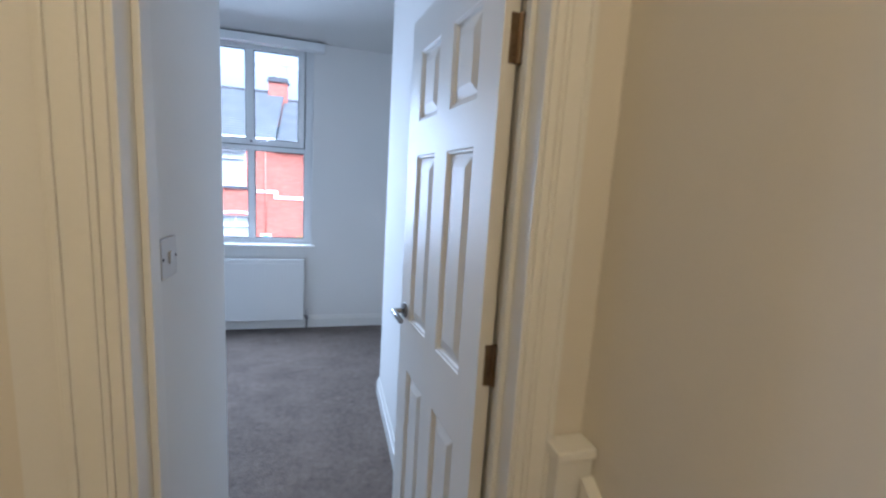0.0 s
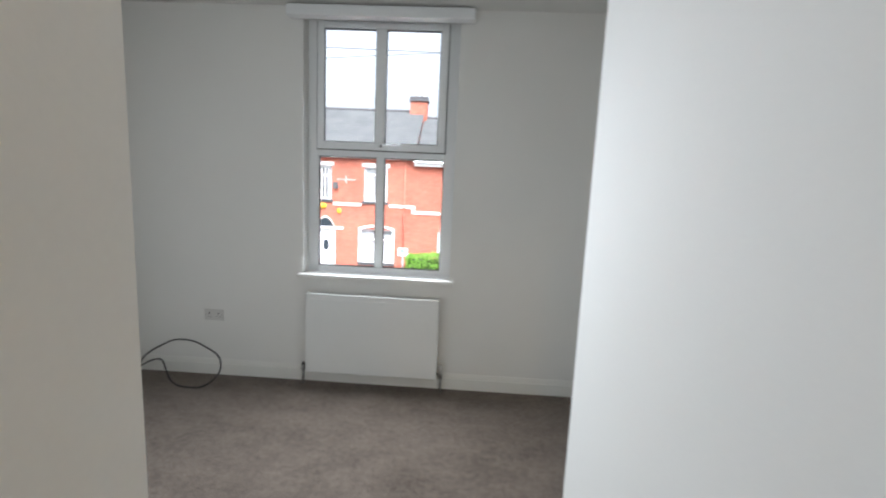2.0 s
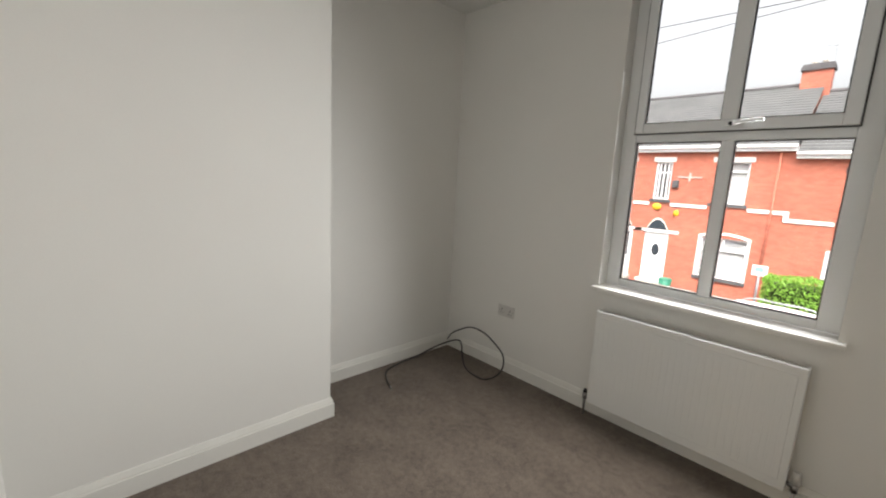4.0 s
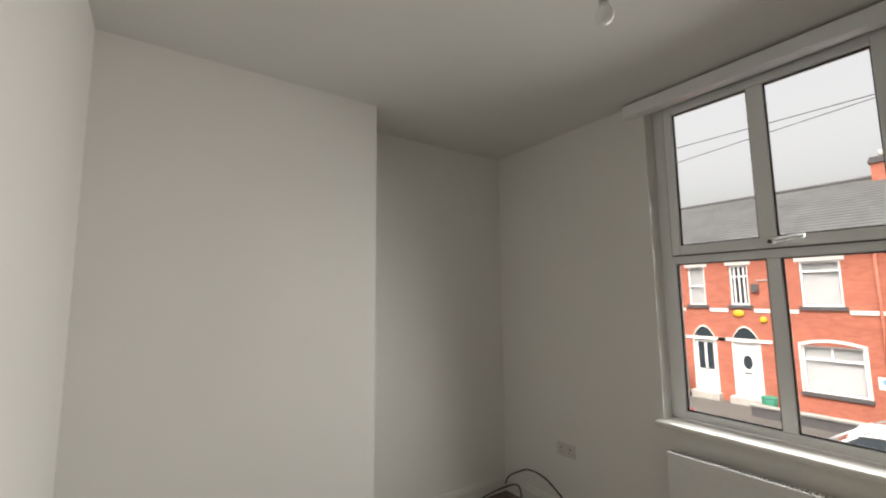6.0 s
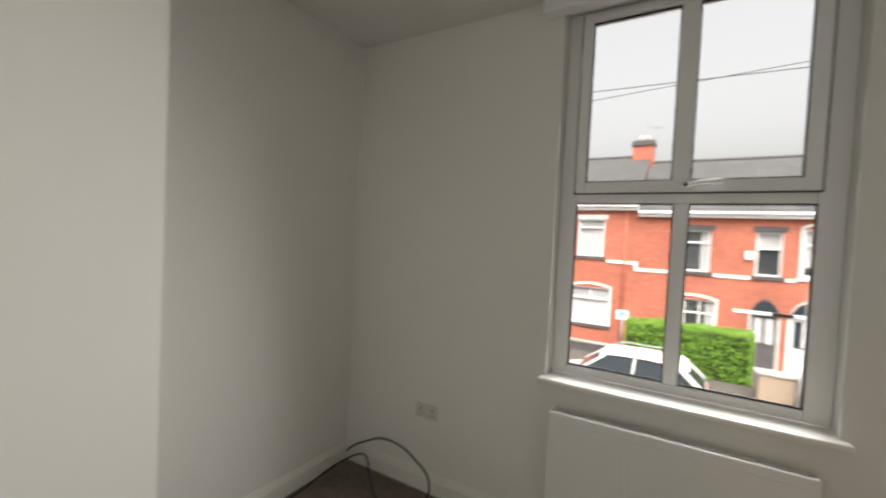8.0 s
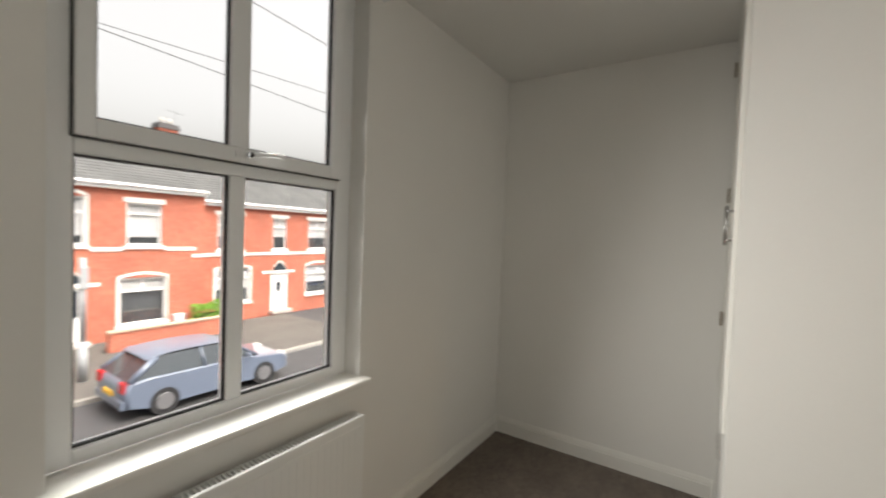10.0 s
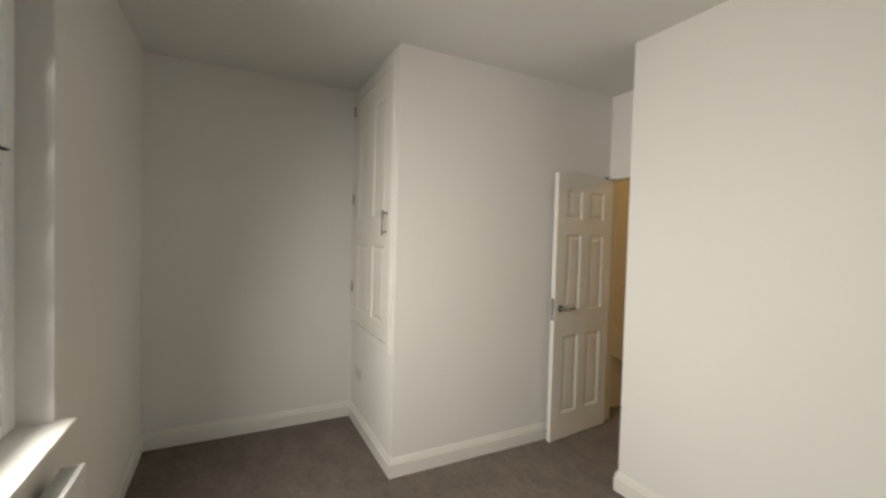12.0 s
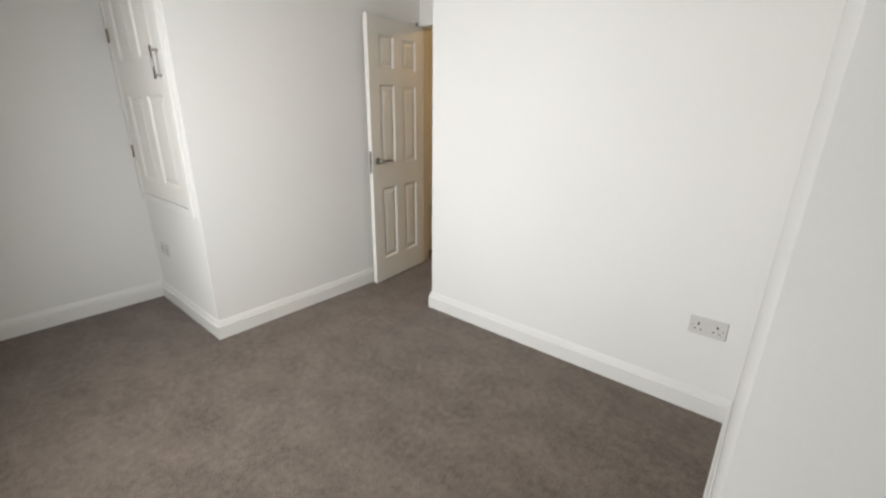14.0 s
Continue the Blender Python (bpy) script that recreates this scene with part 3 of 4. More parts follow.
CURTAIN = mat("pale_blind", (0.56, 0.57, 0.58), 0.8, vary=0.12, scale=3, fine=30)
TYRE = mat("tyre_rubber", (0.02, 0.02, 0.022), 0.8, vary=0.2, scale=20, fine=90)
CARGLASS = mat("tinted_car_glass", (0.04, 0.05, 0.06), 0.05, vary=0.05, scale=2, fine=9)
LIGHTRED = mat("tail_light_red", (0.5, 0.015, 0.02), 0.2, vary=0.1, scale=9, fine=60)
ALLOY = mat("alloy_rim", (0.5, 0.5, 0.52), 0.35, 0.9, vary=0.1, scale=20, fine=80)
SIGNBLUE = mat("sign_blue", (0.22, 0.42, 0.62), 0.5, vary=0.05, scale=9, fine=60)
SIGNY = mat("alarm_yellow", (0.78, 0.45, 0.03), 0.45, vary=0.05, scale=9, fine=60)
GREY = mat("galvanised_post", (0.36, 0.38, 0.40), 0.6, 0.0, vary=0.15, scale=4, fine=60)
GREENB = mat("green_plastic", (0.03, 0.22, 0.14), 0.5, vary=0.1, scale=9, fine=60)
GROUND = -3.0

# ---- outer skin of this house round the window ----
struct("outer_wall", boxes((-4.2, -1.065, 4.462, 4.525, GROUND, 4.2), (0.05, 3.6, 4.462, 4.525, GROUND, 4.2), (-1.065, 0.05, 4.462, 4.525, GROUND, 0.74), (-1.065, 0.05, 4.462, 4.525, 2.70, 4.2)), STONEW, "pale painted outer wall round the window", "wall")
rough = bmesh.new()
rr = random.Random(5)
for x0, sg in ((0.05, 1), (-1.065, -1)):
    z = 0.80
    while z < 2.6:
        hgt = rr.uniform(0.006, 0.015)
        d, pr = rr.uniform(0.024, 0.036), rr.uniform(0.002, 0.008)
        xa, xb = (x0 - pr, x0 + 0.12) if sg > 0 else (x0 - 0.12, x0 + pr)
        box(rough, xa, xb, 4.526, 4.526 + d, z, z + hgt, 0.002)
        z += hgt
struct("window_stone_dressing", rough, STONE, "rough pebbly stone dressing round the outside of the window", "stone dressing")
struct("outer_sill", boxes((-1.06, 0.045, 4.457, 4.62, 0.742, 0.795, 0.008)), STONEW, "white painted outer stone sill", "window sill")

# ---- ground, street ----
struct("ground", boxes((-400, 400, 4.66, 700, GROUND - 0.3, GROUND)), ASPHALT, "grey asphalt street running to the horizon", "road")
struct("pavement_far", boxes((-60, 11.8, 15.75, 21.3, GROUND - 0.1, GROUND + 0.11, 0.01)), PAVE, "pale concrete pavement with front gardens across the street", "pavement")
struct("kerb_far", boxes((-60, 11.8, 15.6, 15.749, GROUND - 0.1, GROUND + 0.12, 0.02)), KERB, "worn kerb stones", "kerb")
struct("pavement_corner", boxes((12.6, 24, 12.95, 17.1, GROUND - 0.1, GROUND + 0.10, 0.01)), PAVE, "grey pavement at the side street corner", "pavement")
struct("kerb_corner", boxes((12.4, 24, 12.8, 12.949, GROUND - 0.1, GROUND + 0.115, 0.02), (12.45, 12.599, 12.949, 17.1, GROUND - 0.1, GROUND + 0.115, 0.02)), KERB, "worn kerb stones at the corner", "kerb")
struct("road_marking", boxes((10, 24, 12.45, 12.53, GROUND, GROUND + 0.005), (12.2, 12.28, 12.9, 17.0, GROUND, GROUND + 0.005)), YELLOW, "yellow no-parking line along the kerb", "road marking")
struct("near_pavement", boxes((-60, 60, 4.66, 6.6, GROUND - 0.1, GROUND + 0.11, 0.01)), PAVE, "pale concrete pavement under the window", "pavement")


# ---- terraced houses ----
def wall_with_holes(x0, x1, z0, z1, y0, y1, holes):
    xs = sorted({x0, x1, *(h[0] for h in holes), *(h[1] for h in holes)})
    zs = sorted({z0, z1, *(h[2] for h in holes), *(h[3] for h in holes)})
    bm = bmesh.new()
    for xa, xb in zip(xs, xs[1:]):
        run = None
        for za, zb in zip(zs, zs[1:]):
            solid = not any(h[0] <= xa and xb <= h[1] and h[2] <= za and zb <= h[3] for h in holes)
            if solid:
                run = (run[0], zb) if run else (za, zb)
            if run and (not solid or zb == zs[-1]):
                box(bm, xa, xb, y0, y1, *run)
                run = None
    return bm


def arch_band(cx, half, z, rise, width, y0, y1, n=10):
    """A segmental white hood over an opening, as one closed curved band."""
    bm = bmesh.new()
    rows = []
    for i in range(n + 1):
        u = -1 + 2 * i / n
        x, zz = cx + half * u, z + rise * (1 - u * u)
        rows.append([bm.verts.new(p) for p in ((x, y0, zz), (x, y0, zz + width), (x, y1, zz + width), (x, y1, zz))])
    for a, b in zip(rows, rows[1:]):
        for i in range(4):
            bm.faces.new((a[i], a[(i + 1) % 4], b[(i + 1) % 4], b[i]))
    bm.faces.new(rows[0])
    bm.faces.new(rows[-1][::-1])
    return bm


def house_window(house, x0, x1, z0, z1, y, style, head, blind=0.6, trans=0.72, mull=1, dark_sill=False, curtains=False):
    """style: lintel 'white' or 'dark' or 'arch'. head and sill, frame, panes and a blind behind."""
    # the base mesh is a dark sheet, painted as the unlit room behind
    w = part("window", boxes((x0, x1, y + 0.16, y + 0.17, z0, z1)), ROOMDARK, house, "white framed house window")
    f = 0.07
    fr = boxes((x0, x0 + f, y + 0.06, y + 0.12, z0, z1, 0.008), (x1 - f, x1, y + 0.06, y + 0.12, z0, z1, 0.008), (x0 + f, x1 - f, y + 0.061, y + 0.12, z0, z0 + f, 0.008), (x0 + f, x1 - f, y + 0.061, y + 0.12, z1 - f, z1, 0.008))
    zt = z0 + (z1 - z0) * trans
    box(fr, x0 + f, x1 - f, y + 0.062, y + 0.115, zt - 0.035, zt + 0.035, 0.008)
    for k in range(mull):
        xm = x0 + (x1 - x0) * (k + 1) / (mull + 1)
        box(fr, xm - 0.03, xm + 0.03, y + 0.063, y + 0.112, zt + 0.03 if style != "bars" and mull == 1 else z0 + f, z1 - f, 0.006)
    part("frame", fr, UPVC, w)
    if blind:
        part("blind", B(x0 + f, x1 - f, y + 0.145, y + 0.155, z1 - (z1 - z0) * blind, z1 - f), CURTAIN, w, "pale blind behind the glass")
    if curtains:
        for s in (-1, 1):
            cx = x0 + f + 0.13 if s < 0 else x1 - f - 0.13
            bm = bmesh.new()
            for k in range(6):
                rod(bm, (cx - 0.11 + k * 0.044, y + 0.135, z0 + f), (cx - 0.11 + k * 0.044, y + 0.135, z1 - f), 0.023, seg=8)
            part("curtain", bm, CURTAIN, w, "pale gathered curtain")
    g = part("pane", B(x0 + f, x1 - f, y + 0.09, y + 0.095, z0 + f, z1 - f), GLASS_FAR, w)
    g.visible_shadow = False
    dark = head == "dark"
    part("sill", B(x0 - 0.1, x1 + 0.1, y - 0.06, y + 0.1, z0 - 0.13, z0, 0.01), STONED if dark or dark_sill else STONEW, w)
    if style == "arch":
        for sx in (x0 - 0.07, x1):
            part("surround", B(sx, sx + 0.07, y - 0.02, y + 0.06, z0, z1 + 0.02, 0.008), STONEW, w)
        part("arch_head", arch_band((x0 + x1) / 2, (x1 - x0) / 2 + 0.07, z1 - 0.02, 0.16, 0.09, y - 0.022, y + 0.06), STONEW, w)
        part("tympanum", arch_band((x0 + x1) / 2, (x1 - x0) / 2, z1 - 0.03, 0.15, 0.02, y - 0.01, y + 0.05), UPVC, w)
    else:
        part("lintel", B(x0 - 0.12, x1 + 0.12, y - 0.02, y + 0.1, z1, z1 + 0.2, 0.01), STONED if dark else STONEW, w)
    return w


def house_door(house, x0, x1, z0, z1, y, color, oval=True, label="white front door"):
    d = part("front_door", B(x0, x1, y + 0.08, y + 0.13, z0, z1, 0.01), color, house, label)
    for sx in (x0 - 0.07, x1):
        part("jamb", B(sx, sx + 0.07, y + 0.02, y + 0.12, z0, z1 + 0.03, 0.008), UPVC, d)
    cx, mid = (x0 + x1) / 2, z0 + (z1 - z0) * 0.62
    if oval:
        bm = ball(bmesh.new(), (cx, y + 0.08, mid), 0.16, 1, 0.08, 1.7, 20)
        part("oval_light", bm, CARGLASS, d, "dark oval glass", True)
    else:
        for sx in (cx - 0.17, cx + 0.17):
            part("glazed_panel", B(sx - 0.12, sx + 0.12, y + 0.072, y + 0.081, z0 + 0.9, z1 - 0.15, 0.004), CURTAIN if color is STONED else CARGLASS, d)
    part("letter_plate", B(cx - 0.14, cx + 0.14, y + 0.07, y + 0.081, z0 + 0.88, z0 + 0.94, 0.004), CHROME, d)
    part("fanlight", arch_band(cx, (x1 - x0) / 2, z1 + 0.10, (x1 - x0) / 2 + 0.02, 0.06, y - 0.02, y + 0.01), STONEW if color is UPVC else STONED, d)
    bm = bmesh.new()
    n = 10
    lo = [bm.verts.new((x0 + (x1 - x0) * i / n, y + 0.02, z1 + 0.1)) for i in range(n + 1)]
    hi = [bm.verts.new((x0 + (x1 - x0) * i / n, y + 0.02, z1 + 0.11 + (x1 - x0) / 2 * (1 - (2 * i / n - 1) ** 2))) for i in range(n + 1)]
    for i in range(n):
        bm.faces.new((lo[i], lo[i + 1], hi[i + 1], hi[i]))
    for f in bmesh.ops.extrude_face_region(bm, geom=list(bm.faces))["geom"]:
        if isinstance(f, bmesh.types.BMVert):
            f.co.y -= 0.03
    part("fan_glass", bm, CARGLASS, d)
    part("door_bar", B(x0 - 0.55, x1 + 0.45, y - 0.03, y + 0.08, z1 - 0.03, z1 + 0.1, 0.008), STONEW, d)
    part("step", B(x0 - 0.15, x1 + 0.15, y - 0.35, y + 0.1, GROUND + 0.1, z0, 0.015), STONE, d)
    return d


def house(name, x0, x1, y, eave, ridge, label, windows, doors, band):
    ob = thing(name, pose(0, 0, 0), label, "house", "terraced houses across the street")
    holes = [(w[0], w[1], w[2], w[3]) for w in windows] + [(d[0] - 0.07, d[1] + 0.07, d[2], d[3] + 0.02) for d in doors]
    part("wall", wall_with_holes(x0, x1, GROUND, eave, y, y + 0.25, holes), BRICK, ob, "red brick front wall")
    part("inner_backing", B(x0, x1, y + 0.251, y + 0.4, GROUND, eave), DARKFILL, ob)
    part("gable", B(x0, x0 + 0.2, y + 0.4, y + 7.2, GROUND, eave), BRICK, ob)
    part("gable", B(x1 - 0.2, x1, y + 0.4, y + 7.2, GROUND, eave), BRICK, ob)
    for w in windows:
        house_window(ob, *w[:4], y, *w[4:])
    for d in doors:
        house_door(ob, *d[:4], y, *d[4:])
    for bx0, bx1, bz in band:
        part("string_course", B(bx0, bx1, y - 0.035, y + 0.02, bz, bz + 0.14, 0.01), STONEW, ob)
    # slated roof in overlapping courses
    bm = bmesh.new()
    run, rise = 3.75, ridge - eave
    courses = 22
    for i in range(courses):
        a, b = i / courses, (i + 1.25) / courses
        if i == courses - 1:
            b = 1.0
        ya, yb = y - 0.25 + (run + 0.25) * a, y - 0.25 + (run + 0.25) * b
        za, zb = eave + rise * a, eave + rise * b
        vs = [bm.verts.new(p) for p in ((x0, ya, za + 0.03), (x1, ya, za + 0.03), (x1, yb, zb + 0.008), (x0, yb, zb + 0.008), (x0, ya, za - 0.02), (x1, ya, za - 0.02))]
        bm.faces.new(vs[:4])
        bm.faces.new((vs[0], vs[4], vs[5], vs[1]))
    vs = [bm.verts.new(p) for p in ((x0, y + run, ridge), (x1, y + run, ridge), (x1, y + run * 2, eave), (x0, y + run * 2, eave))]
    bm.faces.new(vs)
    roof = part("roof", bm, SLATE, ob, "grey slate roof")
    part("ridge_tiles", rod(bmesh.new(), (x0, y + run, ridge + 0.02), (x1, y + run, ridge + 0.02), 0.09, seg=10), STONED, roof)
    part("gutter", rod(bmesh.new(), (x0, y - 0.26, eave - 0.03), (x1, y - 0.26, eave - 0.03), 0.06, seg=10), UPVC, roof, "white plastic gutter")
    part("fascia", B(x0, x1, y - 0.2, y - 0.001, eave - 0.20, eave - 0.02, 0.006), UPVC, roof, "white fascia board")
    return ob


def chimney(x, y, z0, z1, w=0.85, d=0.6, pots=2):
    ob = thing("chimney_stack", pose(x, y, 0), "red brick chimney stack with a dark corbelled top and pots", "chimney")
    part("stack", B(-w / 2, w / 2, -d / 2, d / 2, z0, z1 - 0.25), BRICK, ob)
    part("corbel", boxes((-w / 2 - 0.06, w / 2 + 0.06, -d / 2 - 0.06, d / 2 + 0.06, z1 - 0.25, z1 - 0.12, 0.01), (-w / 2 - 0.02, w / 2 + 0.02, -d / 2 - 0.02, d / 2 + 0.02, z1 - 0.12, z1, 0.01)), STONED, ob)
    for i in range(pots):
        px = (i - (pots - 1) / 2) * 0.34
        part("chimney_pot", rod(bmesh.new(), (px, 0, z1), (px, 0, z1 + 0.28), 0.11, 0.09, 14), STONE, ob, "", True)
    bm = rod(bmesh.new(), (w / 2 - 0.05, 0, z1), (w / 2 - 0.05, 0, z1 + 0.75), 0.014, seg=6)
    rod(bm, (w / 2 - 0.4, 0, z1 + 0.7), (w / 2 + 0.3, 0, z1 + 0.62), 0.01, seg=6)
    for k in range(5):
        kx = w / 2 - 0.35 + k * 0.14
        rod(bm, (kx, -0.18, z1 + 0.69 - k * 0.014), (kx, 0.18, z1 + 0.69 - k * 0.014), 0.006, seg=5)
    part("aerial", bm, GREY, ob, "thin metal television aerial")


FY = 21.3
BX = -2.27                                 # joint between the first two houses
house("terraced_house", -13.0, BX, FY, 3.18, 5.95, "red brick terraced house with white lintels and two white arched doors",
      [(-12.3, -11.1, 0.90, 2.58, "flat", "white"), (-8.58, -7.9, 0.97, 2.58, "flat", "white", 0.95, 0.5, 0, True), (-6.98, -6.32, 0.97, 2.58, "bars", "white", 0.0, 0.72, 3, True), (-4.71, -3.58, 0.95, 2.58, "flat", "white", 0.95, 0.78, 0, True),
       (-12.4, -10.8, -2.05, -0.42, "arch", "white"), (-4.88, -3.22, -2.07, -0.42, "arch", "white", 0.95, 0.7, 1, True)],
      [(-8.50, -7.70, -2.62, -0.46, UPVC, False), (-7.02, -6.17, -2.62, -0.46, UPVC, True)],
      [(-13, -8.75, 0.69), (-7.78, -7.10, 0.69), (-6.2, -4.83, 0.69), (-3.46, BX - 0.001, 0.69)])
house("terraced_house", BX, 7.75, FY, 2.92, 5.62, "red brick terraced house with dark stone lintels and arched lower windows",
      [(-0.82, 0.34, 0.60, 2.24, "flat", "dark", 0.0, 0.70, 0, False, True), (1.75, 2.53, 0.60, 2.24, "flat", "dark", 0.4, 0.62, 0), (3.07, 3.74, 0.66, 2.36, "arch", "white", 0.8, 0.68, 0), (4.95, 6.12, 0.64, 2.26, "flat", "white", 0.8, 0.75, 0),
       (-0.95, 0.62, -2.05, -0.50, "arch", "white", 0.0, 0.66, 2, False, True), (4.72, 6.30, -2.38, -0.60, "arch", "white", 0.3)],
      [(1.74, 2.53, -2.80, -0.80, STONED, False, "dark glazed front door"), (2.87, 3.70, -2.80, -0.80, UPVC, False)],
      [(BX + 0.001, -0.95, 0.43), (0.47, 1.63, 0.43), (2.66, 2.95, 0.43), (3.86, 4.83, 0.43), (6.24, 7.4, 0.43), (7.25, 7.749, 0.13)])
house("terraced_house", 7.75, 17.0, FY + 0.5, 2.6, 5.3, "red brick terraced house at the end of the row",
      [(8.6, 9.8, 0.4, 2.0, "flat", "white"), (11.4, 12.2, 0.4, 2.0, "flat", "white"), (13.6, 14.9, 0.4, 2.0, "flat", "white"), (8.5, 10.2, -2.1, -0.5, "arch", "white"), (13.5, 15.2, -2.1, -0.5, "arch", "white")],
      [(11.4, 12.25, -2.72, -0.80, UPVC, True)], [(7.8, 16.9, 0.12)])
chimney(-2.58, FY + 3.75, 4.2, 6.72, 0.95)
chimney(7.75, FY + 3.75, 4.2, 6.25)
step = thing("course_step", pose(BX, FY, 0), "white painted stone step joining two string courses", "string course", kind="structure")
part("upright", B(-0.075, 0.075, -0.037, -0.001, 0.428, 0.832, 0.01), STONEW, step)
dp = thing("downpipe", pose(0, 0, 0), "dark red painted downpipe between two houses", "downpipe")
part("pipe", rod(bmesh.new(), (BX - 0.45, FY - 0.075, GROUND + 0.1), (BX - 0.45, FY - 0.075, 2.95), 0.04, seg=12), BRICK, dp, "", True)
for x, z, r, lab in ((-6.74, 0.64, 0.17, "round yellow alarm box on the brick wall"), (-5.92, 0.42, 0.13, "small yellow alarm box on the brick wall")):
    al = thing("alarm_box", pose(x, FY, z), lab, "alarm box")
    part("cover", ball(bmesh.new(), (0, -0.03, 0), r, 1.15 if r > 0.15 else 0.9, 0.3, 0.85 if r > 0.15 else 1.0, 14), SIGNY, al, "", True)
part_ob = thing("wall_tie_plate", pose(-5.6, FY - 0.02, 1.95), "cross-shaped iron wall tie plate", "wall tie")
part("cross", boxes((-0.45, 0.45, -0.02, 0.019, -0.025, 0.025, 0.005), (-0.03, 0.03, -0.021, 0.019, -0.18, 0.18, 0.005)), STONE, part_ob)
vb = thing("vent_box", pose(-6.1, FY, 1.65), "small dark wall vent box", "vent")
part("cover", B(-0.12, 0.12, -0.12, -0.001, -0.16, 0.16, 0.02), STONED, vb)
vb = thing("meter_box", pose(1.55, FY, 1.35), "small white box on the brick wall", "wall box")
part("cover", B(-0.12, 0.12, -0.1, -0.001, -0.16, 0.16, 0.02), UPVC, vb)

# side-street building at the corner
cb = thing("corner_building", pose(0, 0, 0), "tan rendered gable building with a grey hipped roof", "house")
part("wall", boxes((22.0, 34, 14.2, 24.5, GROUND, 2.35)), TAN, cb, "blank tan rendered wall")
part("brick_end", boxes((22.05, 34, 9.0, 14.199, GROUND, 2.3)), BRICK, cb, "red brick front with white windows")
bm = bmesh.new()
ring = [bm.verts.new(p) for p in ((21.6, 8.6, 2.36), (34.4, 8.6, 2.36), (34.4, 24.9, 2.36), (21.6, 24.9, 2.36))]
tops = [bm.verts.new(p) for p in ((28, 13.6, 5.6), (28, 19.9, 5.6))]
for f in ((ring[0], ring[1], tops[0]), (ring[1], ring[2], tops[1], tops[0]), (ring[2], ring[3], tops[1]), (ring[3], ring[0], tops[0], tops[1]), ring[::-1]):
    bm.faces.new(f)
part("roof", bm, SLATE, cb, "grey slate hipped roof")
part("gutter", B(21.5, 21.62, 8.6, 24.9, 2.28, 2.40, 0.02), UPVC, cb, "white gutter")
for ya, yb, za, zb in ((10.0, 11.1, 0.2, 1.6), (12.2, 13.3, 0.2, 1.6), (10.0, 11.1, -2.2, -0.6), (12.2, 13.3, -2.2, -0.6)):
    # dark sheet set in the opening, room shade painted in its colour
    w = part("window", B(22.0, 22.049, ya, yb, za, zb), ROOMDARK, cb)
    part("frame", boxes((21.97, 22.0, ya, ya + 0.08, za, zb), (21.97, 22.0, yb - 0.08, yb, za, zb), (21.971, 22.0, ya, yb, za, za + 0.08), (21.971, 22.0, ya, yb, zb - 0.08, zb), (21.972, 22.0, ya, yb, zb - 0.5, zb - 0.42)), UPVC, w)
part("side_chimney", B(27.2, 27.8, 15.8, 16.4, 4.5, 6.2, 0.02), BRICK, cb)


